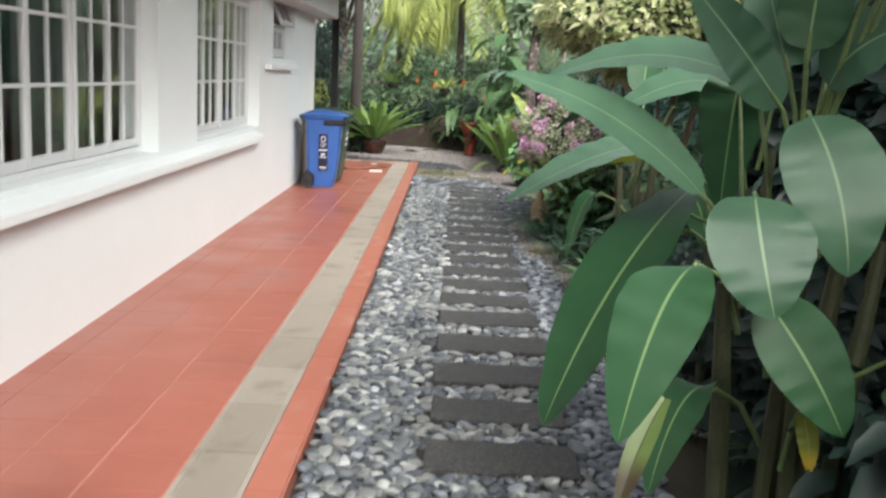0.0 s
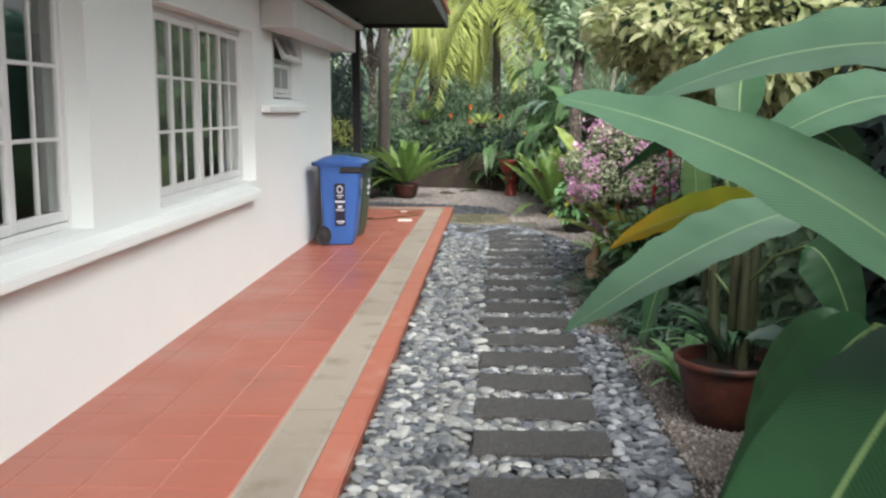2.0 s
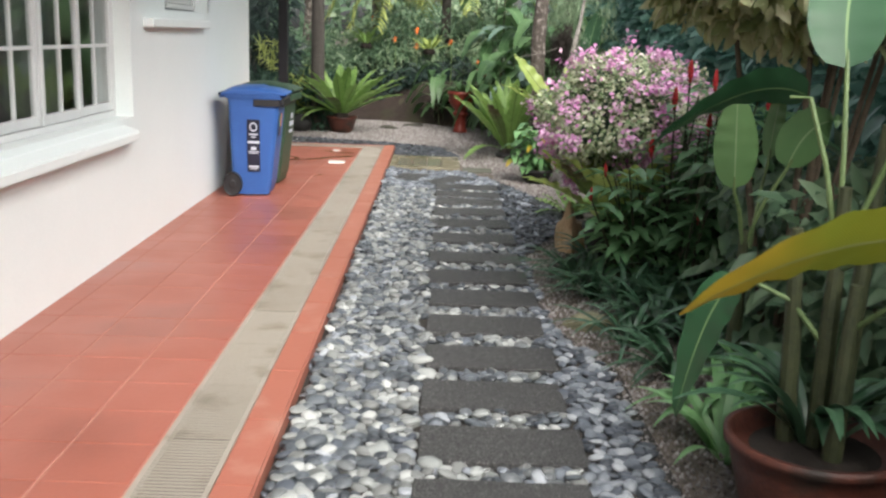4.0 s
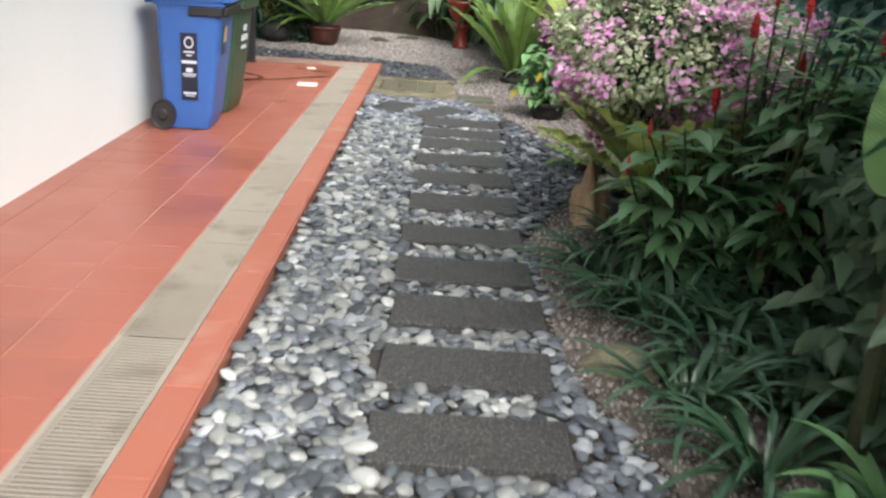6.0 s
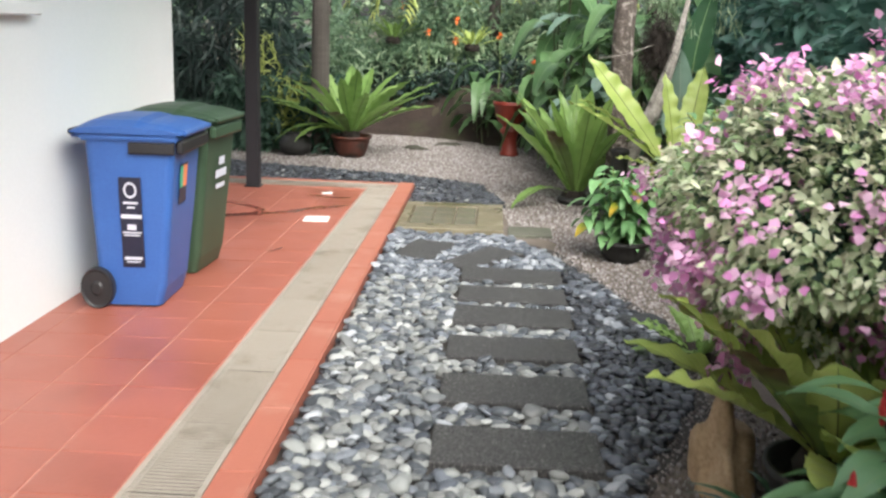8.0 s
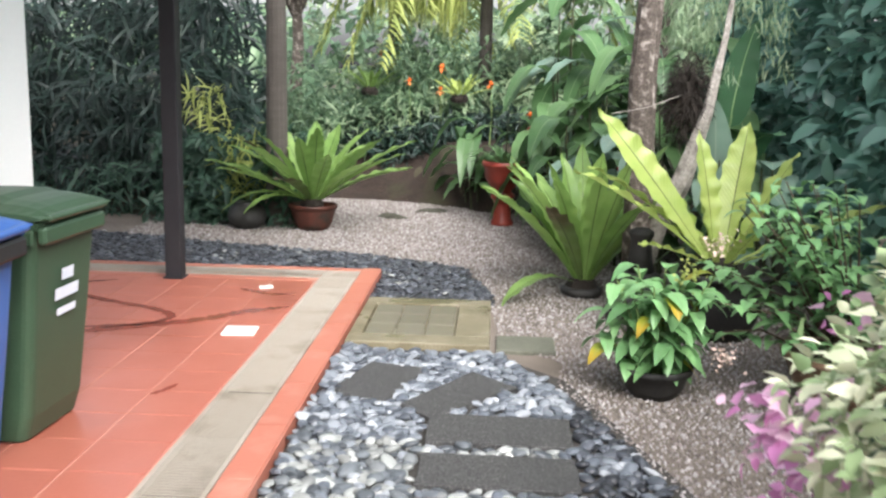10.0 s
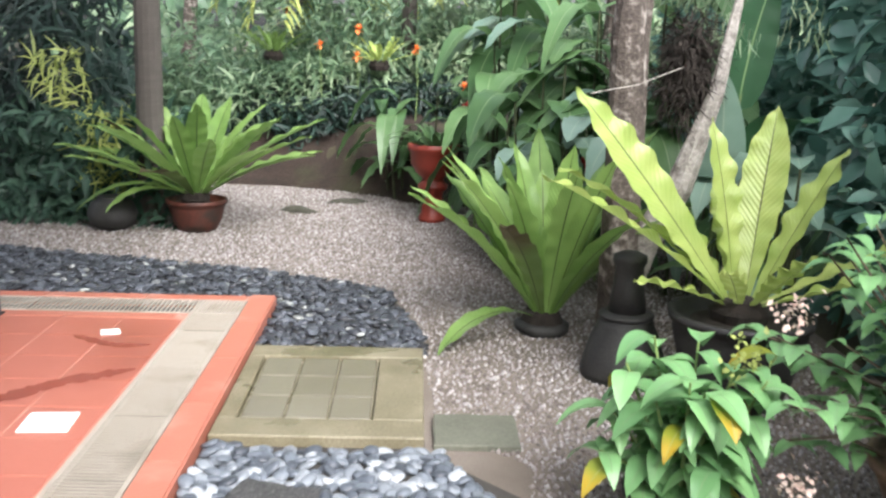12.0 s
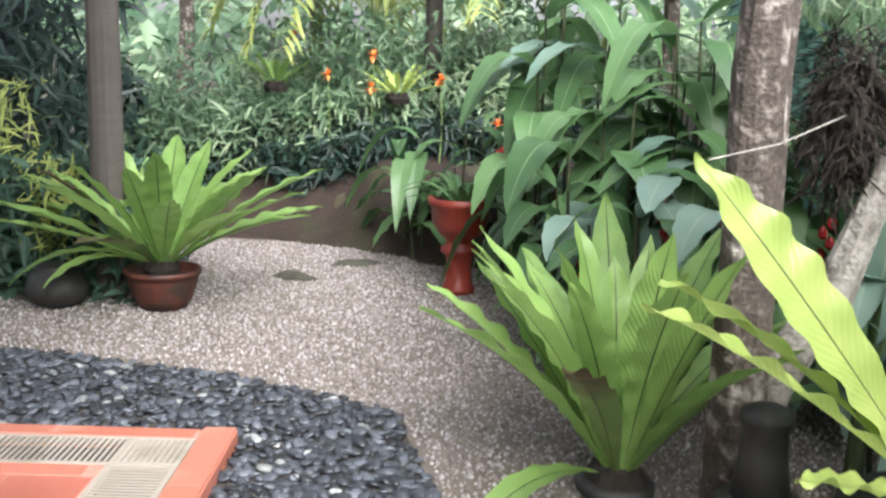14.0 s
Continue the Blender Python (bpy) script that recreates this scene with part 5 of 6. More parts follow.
# potted shrubs near the far end
pot((1.2, 15.14, GZ), bowl(0.19, 0.17), M_BLACKPOT, "dark round pot with a flowering shrub", soil=(0.17, 0.13))
hyd = thing("ixora_shrub", (1.2, 15.14, GZ + 0.13), "leafy green shrub with pale pink flower heads", "flowering shrub")
rr = random.Random(91)
for k in range(20):
    a = k * 2.4
    ht = rr.uniform(0.05, 0.55)
    t = Vector((math.cos(a) * rr.uniform(0.08, 0.3), math.sin(a) * rr.uniform(0.08, 0.26), ht))
    p0 = Vector((t.x * 0.2, t.y * 0.2, -0.02))
    mid = (p0 + t) * 0.5 + Vector((0, 0, 0.04))
    part("stem", tube_bm([p0, mid, t], [0.009, 0.007, 0.004], 6), M_STEM, hyd)
    for j in range(10):
        q = bezier(p0, mid, t, 0.3 + 0.7 * j / 9)
        b = j * 2.4 + k
        rad = Vector((math.cos(b), math.sin(b), 0))
        L = rr.uniform(0.13, 0.2)
        leaf(hyd, q, q + rad * L * 0.5 + Vector((0, 0, 0.05)), q + rad * L + Vector((0, 0, -0.07)), L * 0.5, (-math.sin(b), math.cos(b), 0), width_oval, L_SHRUB if (j + k) % 11 else L_BANANA_YEL, fold=0.15, wave=0.003, n=8, phase=k)
r = np.random.default_rng(92)
for c in ((1.50, 14.9, 0.22), (1.45, 14.95, 0.78), (1.3, 14.95, 0.62)):
    p = np.array(c) + r.normal(0, 0.03, (60, 3))
    cloud("flower_head", r, p, r.normal(0, 1, (60, 3)), 0.022, 0.016, M_CREAMFL if c[2] != 0.62 else C_YELLOW, hyd, "pale pink flower head" if c[2] != 0.62 else "", droop=0)["kind"] = "stuff"
pot((2.2, 15.05, GZ), bowl(0.36, 0.3), M_BROWNPOT, "wide brown glazed pot with a leafy shrub", soil=(0.33, 0.26))
sh = thing("potted_shrub", (2.2, 15.05, GZ + 0.26), "bushy fresh green shrub in a brown pot", "shrub")
for k in range(60):
    a = rr.uniform(0, 6.283)
    rad_ = rr.uniform(0.05, 0.62) if k > 12 else rr.uniform(0.45, 0.75)
    t = Vector((math.cos(a) * rad_ - 0.16, math.sin(a) * rad_ * 0.8, rr.uniform(0.25, 1.0) - 0.2 * rad_))
    if k < 12:
        t.z = rr.uniform(0.05, 0.45)
    p0 = Vector((t.x * 0.15, t.y * 0.15, -0.02))
    mid = (p0 + t) * 0.5 + Vector((0, 0, 0.1))
    part("stem", tube_bm([p0, mid, t], [0.008, 0.006, 0.003], 5), M_WOODSTEM, sh)
    for j in range(12):
        q = bezier(p0, mid, t, 0.35 + 0.65 * j / 11)
        b = j * 2.4 + k
        rad = Vector((math.cos(b), math.sin(b), 0))
        L = rr.uniform(0.07, 0.13)
        leaf(sh, q, q + rad * L * 0.5 + Vector((0, 0, 0.035)), q + rad * L + Vector((0, 0, -0.03)), L * 0.56, (-math.sin(b), math.cos(b), 0), width_oval, L_SHRUB, fold=0.15, n=5, phase=k)

# dark stone ornament at the tree
orn = thing("stone_pedestal", (1.34, 16.75, GZ), "bell-shaped black stone pedestal beside the tree", "pedestal")
part("foot", lathe_bm([(0.206, 0), (0.215, 0.038), (0.2, 0.114), (0.172, 0.21), (0.142, 0.276), (0.129, 0.31)], 30), M_BLACKPOT, orn, smooth=True)
part("collar", lathe_bm([(0.129, 0.308), (0.138, 0.318), (0.138, 0.33), (0.095, 0.345)], 30), M_BLACKPOT, orn, smooth=True)
part("shaft", lathe_bm([(0.096, 0.342), (0.077, 0.475), (0.071, 0.57), (0.086, 0.6), (0.082, 0.627), (0.043, 0.646), (0.0, 0.65)], 30), M_BLACKPOT, orn, smooth=True)

# the mottled tree with a forked second stem
tree = thing("garden_tree", (1.39, 17.16, -0.1), "tree with mottled grey bark and two stems", "tree")
part("trunk", tube_bm([(0.02, 0, -0.05), (-0.02, -0.02, 0.5), (-0.05, -0.05, 1.2), (-0.05, -0.06, 1.7), (-0.02, -0.05, 2.3), (0.0, -0.05, 2.75)], [0.13, 0.105, 0.10, 0.095, 0.08, 0.06], 18, rough=0.35), M_BARK, tree, "sawn-off trunk with mottled grey bark")
part("second_trunk", tube_bm([(0.02, 0.05, 0.3), (0.1, 0.0, 0.62), (0.26, -0.06, 0.95), (0.4, -0.1, 1.45), (0.5, -0.05, 1.95), (0.58, 0.0, 2.6)], [0.10, 0.085, 0.07, 0.04, 0.024, 0.014], 12, rough=0.4), M_PALEBARK, tree, "slanting stem with pale lichened bark")
r = np.random.default_rng(41)
p, d = lumpy(r, (1.66, 17.15, 1.48), (0.17, 0.14, 0.3), 3200, 0.95, 0.5)
cloud("root_mat", r, p, d, 0.09, 0.006, M_ROOT, tree, "dark fibrous root mass", spread=0.9, droop=0.8, template=SLIM_T, faces=SLIM_F)
part("dry_twig", tube_bm([(-0.297, -0.41, 1.435), (-0.039, -0.26, 1.477), (0.219, -0.11, 1.565)], [0.0025, 0.003, 0.0035], 6), M_PALEBARK, tree, "thin pale dry twig")
part("bromeliad", lathe_bm([(0.02, 0), (0.09, 0.03), (0.12, 0.09), (0.1, 0.15), (0.03, 0.18)], 12, at=(0.16, -0.05, 2.68), wobble=0.4), M_RED, tree, "reddish plant clinging to the stump")
p, d = lumpy(r, (1.39, 17.1, 2.72), (0.32, 0.3, 0.3), 520, 0.6, 0.4)
cloud("sprout_tuft", r, p, d, 0.2, 0.07, C_LIGHT, tree, "fresh sprouting leaves on the stump", spread=0.6, droop=0.3)
p = sheet_points(r, 4200, 1.55, 2.4, 17.2, 18.0, 1.6, 2.8, 0.48, 2.0)
cloud("hanging_leaves", r, p, np.tile([0.0, 0, -1.0], (len(p), 1)), 0.1, 0.009, C_LIGHT, tree, "fine hanging pale leaves", spread=0.45, droop=0.3, template=SLIM_T, faces=SLIM_F)

# red urn with a leafy plant, red hanging flowers behind
pot((0.43, 20.88, GZ), [(0.12, 0.0), (0.125, 0.04), (0.1, 0.08), (0.09, 0.22), (0.1, 0.28), (0.135, 0.31), (0.135, 0.34), (0.1, 0.37), (0.1, 0.4), (0.16, 0.45), (0.205, 0.53), (0.215, 0.64), (0.24, 0.66), (0.24, 0.71), (0.205, 0.71), (0.195, 0.67)], M_REDPOT, "red glazed urn on a pedestal foot", "urn", "urn", soil=(0.195, 0.67))
strap_clump((0.43, 20.88, GZ + 0.66), 30, 0.5, 0.07, "grey-green leafy plant spilling from the red urn", 88, L_BROAD, (20, 75))


def broad_plant(at, n, height, leaf_len, leaf_w, label, seed, material=L_BROAD, pale=0.0, name="heliconia", flowers=0):
    r = random.Random(seed)
    h = thing(name, at, label, "plant", "broad-leaved plants")
    for i in range(n):
        x, y = r.uniform(-0.35, 0.35), r.uniform(-0.3, 0.3)
        ht = height * r.uniform(0.45, 1.0)
        p0 = Vector((x, y, -0.02))
        top = Vector((x * 1.3, y * 1.3 - 0.05, ht))
        part("stem", tube_bm([p0, (p0 + top) * 0.5, top], [0.014, 0.012, 0.007], 6), M_BSTEM, h)
        for k in range(4):
            a = r.uniform(2.6, 6.8) if r.random() < 0.75 else r.uniform(0, 6.283)
            rad = Vector((math.cos(a), math.sin(a), 0))
            p1 = p0.lerp(top, (0.38, 0.62, 0.82, 1.0)[k])
            L = leaf_len * r.uniform(0.7, 1.25)
            up = r.uniform(0.05, 0.6)
            leaf(h, p1, p1 + rad * L * 0.5 + Vector((0, 0, L * up)), p1 + rad * L * 0.85 + Vector((0, 0, -L * r.uniform(0.15, 0.7))), leaf_w * r.uniform(0.75, 1.15), (-math.sin(a), math.cos(a), 0), width_oval, L_BROAD_PALE if r.random() < pale else material, fold=0.12, wave=0.012, waves=5, n=12, phase=i + k)
    for i in range(flowers):
        x, y, z = r.uniform(-0.5, 0.4), r.uniform(-0.5, 0.0), height * r.uniform(0.5, 0.8)
        part("flower_stalk", tube_bm([(x, y + 0.1, -0.02), (x, y + 0.05, z * 0.6), (x, y, z)], [0.007, 0.006, 0.004], 5), M_STEM, h)
        b = bmesh.new()
        for k in range(6):
            lathe_bm([(0.004, -0.05), (0.024, -0.03), (0.02, 0.0), (0.004, 0.02)], 8, b, (x + 0.02 * (-1) ** k, y, z - 0.05 * k), 0.3)
        part("flower", b, M_RED, h, "hanging red bracts")
    return h


for i, (x, y, n, ht, L, w, pl) in enumerate(((1.32, 19.5, 9, 1.55, 0.55, 0.27, 0.3), (1.45, 18.9, 9, 1.35, 0.5, 0.26, 0.35), (0.9, 21.75, 8, 1.7, 0.6, 0.22, 0.1), (1.6, 20.0, 10, 2.3, 0.75, 0.28, 0.15), (2.1, 18.5, 8, 1.5, 0.55, 0.25, 0.3), (2.1, 19.6, 10, 2.6, 0.8, 0.28, 0.1), (1.1, 20.7, 10, 2.6, 0.8, 0.26, 0.1), (2.4, 17.5, 6, 1.25, 0.5, 0.22, 0.5), (0.3, 22.2, 8, 1.5, 0.6, 0.18, 0.0))):
    broad_plant((x, y, -0.1), n, ht, L, w, "broad-leaved ginger with large green leaves" + (" and red flowers" if i in (0, 1, 4) else ""), 120 + i, pale=pl, flowers=1 if i in (0, 1, 4) else 0)

for i, (x, y, z, n) in enumerate(((0.79, 20.2, 1.07, 7), (0.68, 20.4, 1.04, 4), (1.43, 18.6, 0.85, 4))):
    fl = thing("ginger_flower", (x, y, -0.1), "hanging red ginger flower on a thin stalk", "flower", "red flowers")
    part("stalk", tube_bm([(0.12, 0.12, -0.02), (0.1, 0.1, z * 0.6), (0.03, 0.02, z + 0.12), (0, 0, z + 0.06)], [0.008, 0.007, 0.005, 0.004], 6), M_STEM, fl)
    b = bmesh.new()
    for k in range(n):
        lathe_bm([(0.004, -0.06), (0.026, -0.035), (0.03, -0.01), (0.005, 0.025)], 8, b, (0.022 * math.cos(k * 2.4), 0.022 * math.sin(k * 2.4), z + 0.1 - 0.035 * k), 0.4)
    part("bracts", b, M_RED, fl, "overlapping red bracts")

plantain = thing("banana_plant", (1.95, 17.45, -0.1), "young banana plant with an upright bluish leaf", "banana plant")
oz = Vector((1.95, 17.45, -0.1))
for s_, b_, m_, t_, w_ in (((1.95, 17.45, 0.3), (1.93, 17.4, 0.75), (1.92, 17.3, 1.05), (1.86, 17.2, 1.45), 0.26), ((1.95, 17.45, 0.4), (2.1, 17.4, 0.9), (2.2, 17.3, 1.15), (2.35, 17.1, 1.2), 0.24), ((1.95, 17.45, 0.4), (2.05, 17.5, 1.2), (2.1, 17.5, 1.6), (2.2, 17.5, 2.0), 0.26)):
    banana_leaf(plantain, oz, s_, b_, m_, t_, w_, (1, -0.2, 0.1), L_BROAD_PALE if w_ == 0.26 and s_[2] < 0.35 else L_BANANA)
part("stem", tube_bm([(0, 0, -0.02), (0, 0, 0.3), (0, 0, 0.6)], [0.04, 0.035, 0.02], 8), M_BSTEM, plantain)
small_b = thing("banana_plant", (1.55, 8.55, -0.1), "small banana plant with bright upright leaves", "banana plant")
oz = Vector((1.55, 8.55, -0.1))
part("stem", tube_bm([(0, 0, -0.02), (0, 0, 0.4), (0, 0, 0.8)], [0.04, 0.035, 0.02], 8), M_BSTEM, small_b)
for s_, b_, m_, t_, w_ in (((1.55, 8.55, 0.6), (1.45, 8.45, 0.9), (1.42, 8.4, 1.15), (1.4, 8.38, 1.38), 0.2), ((1.55, 8.55, 0.6), (1.7, 8.5, 1.0), (1.78, 8.45, 1.2), (1.9, 8.4, 1.25), 0.22), ((1.6, 8.6, 0.6), (1.75, 8.9, 1.0), (1.8, 9.0, 1.2), (1.85, 9.05, 1.42), 0.1)):
    banana_leaf(small_b, oz, s_, b_, m_, t_, w_, (1, -0.3, 0.1), L_BROAD)
# palm by the bank, and drooping fronds


def palm(at, height, radius, fronds, frond_len, label, seed, material, lean=(0, 0), name="palm", arc=(10, 70), hang=(0.35, 0.75)):
    r = np.random.default_rng(seed)
    pl = thing(name, at, label, "palm tree", "palms")
    top = Vector((lean[0], lean[1], height))
    part("trunk", tube_bm([(0, 0, -0.05), (lean[0] * 0.3, lean[1] * 0.3, height * 0.4), tuple(top)], [radius * 1.15, radius, radius * 0.8], 14, rough=0.12), M_PALMBARK, pl)
    for i in range(fronds):
        a = 6.283 * i / fronds + r.uniform(-0.3, 0.3)
        e = radians(r.uniform(*arc))
        L = frond_len * r.uniform(0.8, 1.1)
        rad = Vector((math.cos(a), math.sin(a), 0))
        pc = top + (rad * math.cos(e) + Vector((0, 0, math.sin(e)))) * L * 0.55
        p1 = pc + rad * L * 0.35 + Vector((0, 0, -L * r.uniform(*hang)))
        ts = np.linspace(0.12, 1, 70)
        pts = np.array([tuple(bezier(top, pc, p1, t)) for t in ts])
        fr = part("frond", tube_bm([bezier(top, pc, p1, t) for t in (0, 0.25, 0.5, 0.75, 1)], [0.02, 0.016, 0.012, 0.008, 0.003], 5), M_STEM, pl)
        sv = np.array([-math.sin(a), math.cos(a), 0])
        pos = np.repeat(pts, 2, axis=0)
        sg = np.tile([1.0, -1.0], len(pts))
        dirs = sv[None, :] * sg[:, None] * 0.75 + np.array([0, 0, -0.55]) + np.array(rad)[None, :] * 0.35 + r.normal(0, 0.12, (len(pos), 3))
        ll = frond_len * 0.26 * (0.4 + 0.6 * np.sin(np.pi * np.repeat(ts, 2) ** 0.8)) * r.uniform(0.85, 1.1, len(pos))
        ob = new("frond_blade", cloud_mesh("frond_blade", pos, dirs, np.tile(np.array(rad) * 0.3 + [0, 0, 1.0], (len(pos), 1)), ll, 0.035, material, SLIM_T, SLIM_F))
        ob.parent = fr
    return pl


palm((-2.0, 20.48, -0.1), 4.6, 0.11, 11, 2.4, "slender palm with a plain grey-brown trunk", 61, C_MID)
bank_palm = palm((0.15, 24.8, 0.6), 3.5, 0.1, 16, 2.7, "palm with drooping yellow-green fronds on the bank", 62, C_YELLOW, arc=(0, 60), hang=(0.8, 1.25))
r = np.random.default_rng(66)
for pc, p1 in (((-0.3, -0.7, 3.4), (-1.5, -1.1, 2.5)), ((-0.5, -0.4, 3.6), (-1.9, -0.7, 2.8))):
    p0, pc, p1 = Vector((0, 0, 3.5)), Vector(pc), Vector(p1)
    fr = part("frond", tube_bm([bezier(p0, pc, p1, t) for t in (0, 0.25, 0.5, 0.75, 1)], [0.024, 0.02, 0.015, 0.01, 0.004], 6), M_STEM, bank_palm)
    ts = np.linspace(0.3, 1, 300)
    pos = np.array([tuple(bezier(p0, pc, p1, t)) for t in ts])
    dirs = np.tile([0.04, -0.08, -1.0], (len(pos), 1)) + r.normal(0, 0.06, (len(pos), 3))
    ll = np.interp(ts, [0.3, 0.45, 1.0], [1.7, 1.95, 0.9]) * r.uniform(0.7, 1.05, len(pos))
    ob = new("frond_blade", cloud_mesh("frond_blade", pos, dirs, np.tile([0.2, -1.0, 0.1], (len(pos), 1)) + r.normal(0, 0.6, (len(pos), 3)), ll, 0.032, C_YELLOW, SLIM_T, SLIM_F))
    ob.parent = fr
palm((-1.5, 27.5, 0.8), 3.9, 0.1, 14, 2.7, "palm with pale drooping fronds behind the bank", 63, C_YELLOW, arc=(0, 55), hang=(0.7, 1.2))
palm((-4.2, 24.0, 0.0), 3.6, 0.1, 12, 2.2, "palm with dark fronds behind the fan palms", 64, C_DARK)


def planting(name, label, seed, n, box, size, slim, material, gaps, category="hedge", out=(0, -1, 0.2), freq=0.9, spread=0.8, droop=0.35, template=LEAF_T, faces=LEAF_F, sheared=None):
    """A mass of foliage nobody could count: kind stuff."""
    r = np.random.default_rng(seed)
    p = sheet_points(r, n, *box, gaps, freq, seed)
    if sheared:
        p = p[sheared(p, r)]
    p[:, 2] += np.array([mound(x, min(y, 29)) for x, y in p[:, :2]]) - 0.1
    ob = cloud(name, r, p, np.tile(np.array(out, float), (len(p), 1)), size, size * slim, material, None, spread=spread, droop=droop, template=template, faces=faces)
    return tagged(ob, label, category, kind="stuff")


# bank planting, hedge on the path's other side, woods beyond
planting("bank_planting", "dense low green planting on the soil bank", 201, 10000, (-3.0, 1.6, 23.45, 25.2, -0.05, 0.75), 0.19, 0.2, C_MID, 0.48)
# under-layer in the near-black colour paints shade below the bank leaves
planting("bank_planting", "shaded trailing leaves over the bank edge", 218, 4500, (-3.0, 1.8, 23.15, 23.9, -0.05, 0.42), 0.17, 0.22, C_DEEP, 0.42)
planting("bank_planting", "dark leafy undergrowth low on the bank", 202, 6000, (-3.4, 2.6, 23.5, 25.2, 0.0, 0.8), 0.17, 0.26, C_MID, 0.45)
planting("bank_planting", "light green ferny tufts on the bank", 203, 2600, (-2.4, 1.2, 23.4, 24.4, 0.1, 0.8), 0.2, 0.12, C_LIGHT, 0.55, freq=1.6, template=SLIM_T, faces=SLIM_F)
planting("palm_underplanting", "mixed green shrubs round the foot of the palm", 221, 3600, (-3.4, -1.72, 20.27, 21.5, 0.0, 0.95), 0.17, 0.3, C_DARK, 0.42, "undergrowth", freq=1.8)
planting("palm_underplanting", "yellow-green fronds beside the palm trunk", 222, 900, (-3.0, -2.2, 20.5, 21.2, 0.3, 1.5), 0.22, 0.09, C_YELLOW, 0.55, "undergrowth", freq=1.5, template=SLIM_T, faces=SLIM_F)
planting("bank_planting", "tall loose green shoots on the bank", 223, 5000, (-2.8, 1.6, 23.6, 25.4, 0.5, 1.45), 0.16, 0.22, C_MID, 0.66, freq=1.3)
planting("hedge", "tall dense dark green hedge along the garden's side", 204, 17000, (2.8, 3.5, 4.5, 22.5, 0.0, 3.0), 0.19, 0.55, C_HEDGE, 0.38, out=(-1, -0.3, 0.2))
planting("hedge", "fresher green leaves on the side hedge", 205, 6500, (2.65, 3.1, 6.0, 22.5, 0.3, 3.1), 0.19, 0.55, C_HEDGE, 0.45, out=(-1, -0.3, 0.2), freq=1.4)
planting("hedge", "dark solid inner growth of the side hedge", 206, 9000, (3.5, 4.2, -2, 25, 0.0, 3.0), 0.3, 0.6, C_DARK, 0.3, out=(-1, -0.3, 0.2))
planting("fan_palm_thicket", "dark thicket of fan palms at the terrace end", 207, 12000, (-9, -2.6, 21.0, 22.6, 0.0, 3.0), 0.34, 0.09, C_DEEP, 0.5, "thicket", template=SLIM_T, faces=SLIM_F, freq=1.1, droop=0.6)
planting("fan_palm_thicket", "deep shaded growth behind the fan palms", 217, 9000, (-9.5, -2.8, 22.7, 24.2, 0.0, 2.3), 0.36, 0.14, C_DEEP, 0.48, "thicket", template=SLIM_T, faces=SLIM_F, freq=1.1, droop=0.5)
planting("fan_palm_thicket", "green shoots in front of the fan palms", 208, 2600, (-8, -2.3, 20.6, 21.6, 0.0, 0.6), 0.25, 0.1, C_DARK, 0.5, "thicket", template=SLIM_T, faces=SLIM_F, freq=1.6)
# distant shrubs and trees take the pale colour for haze
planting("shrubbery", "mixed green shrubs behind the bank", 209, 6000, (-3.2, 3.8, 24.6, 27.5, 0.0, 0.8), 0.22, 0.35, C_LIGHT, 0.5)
planting("shrubbery", "leaves high behind the bank, haze put into their pale colour", 210, 3600, (-3.5, 4.5, 26.5, 30.0, 0.3, 2.6), 0.24, 0.3, C_LIGHT, 0.62, freq=0.7)
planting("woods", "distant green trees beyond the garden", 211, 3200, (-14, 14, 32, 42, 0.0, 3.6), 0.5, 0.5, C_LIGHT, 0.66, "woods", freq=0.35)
planting("woods", "distant darker trees beyond the garden", 212, 5000, (-18, 18, 34, 44, 0.0, 2.2), 0.6, 0.5, C_MID, 0.5, "woods", freq=0.3)
# out of view behind the start; its height cuts light on the leaves
planting("hedge", "unseen green hedge closing the garden behind the walker, raised to cut light", 213, 9000, (-10, 6, -8, -6, 0, 4.4), 0.3, 0.5, C_DARK, 0.3, out=(0, 1, 0.2))


def crown_tree(at, height, crown, n, label, seed, material, trunk_r=0.12):
    r = np.random.default_rng(seed)
    t = thing("tree", at, label, "tree", "background trees")
    part("trunk", tube_bm([(0, 0, -0.1), (0.1, 0.05, height * 0.4), (0.05, 0, height * 0.85)], [trunk_r, trunk_r * 0.8, trunk_r * 0.4], 10, rough=0.2), M_BARK, t)
    for k in range(5):
        a = k * 1.3 + seed
        part("limb", tube_bm([(0.08, 0.03, height * 0.5), (0.5 * crown[0] * math.cos(a) * 0.6, 0.5 * crown[1] * math.sin(a), height * 0.75), (0.75 * crown[0] * math.cos(a), 0.75 * crown[1] * math.sin(a), height * 0.95)], [trunk_r * 0.5, trunk_r * 0.3, 0.01], 7), M_BARK, t)
    for k in range(7):
        c = np.array(at) + [r.uniform(-0.6, 0.6) * crown[0], r.uniform(-0.6, 0.6) * crown[1], height + r.uniform(-0.5, 0.5) * crown[2]]
        p, d = lumpy(r, c, np.array(crown) * r.uniform(0.35, 0.6), n // 7, 0.6, 0.5, seed=k + seed)
        cloud("foliage", r, p, d, 0.2, 0.09, material, t, spread=0.8, droop=0.4)
    return t


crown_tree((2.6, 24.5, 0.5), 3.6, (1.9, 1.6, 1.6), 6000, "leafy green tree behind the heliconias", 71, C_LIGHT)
crown_tree((-3.0, 26.0, 0.3), 4.2, (1.8, 1.6, 1.4), 5000, "leafy tree behind the palm trunk", 72, C_MID)

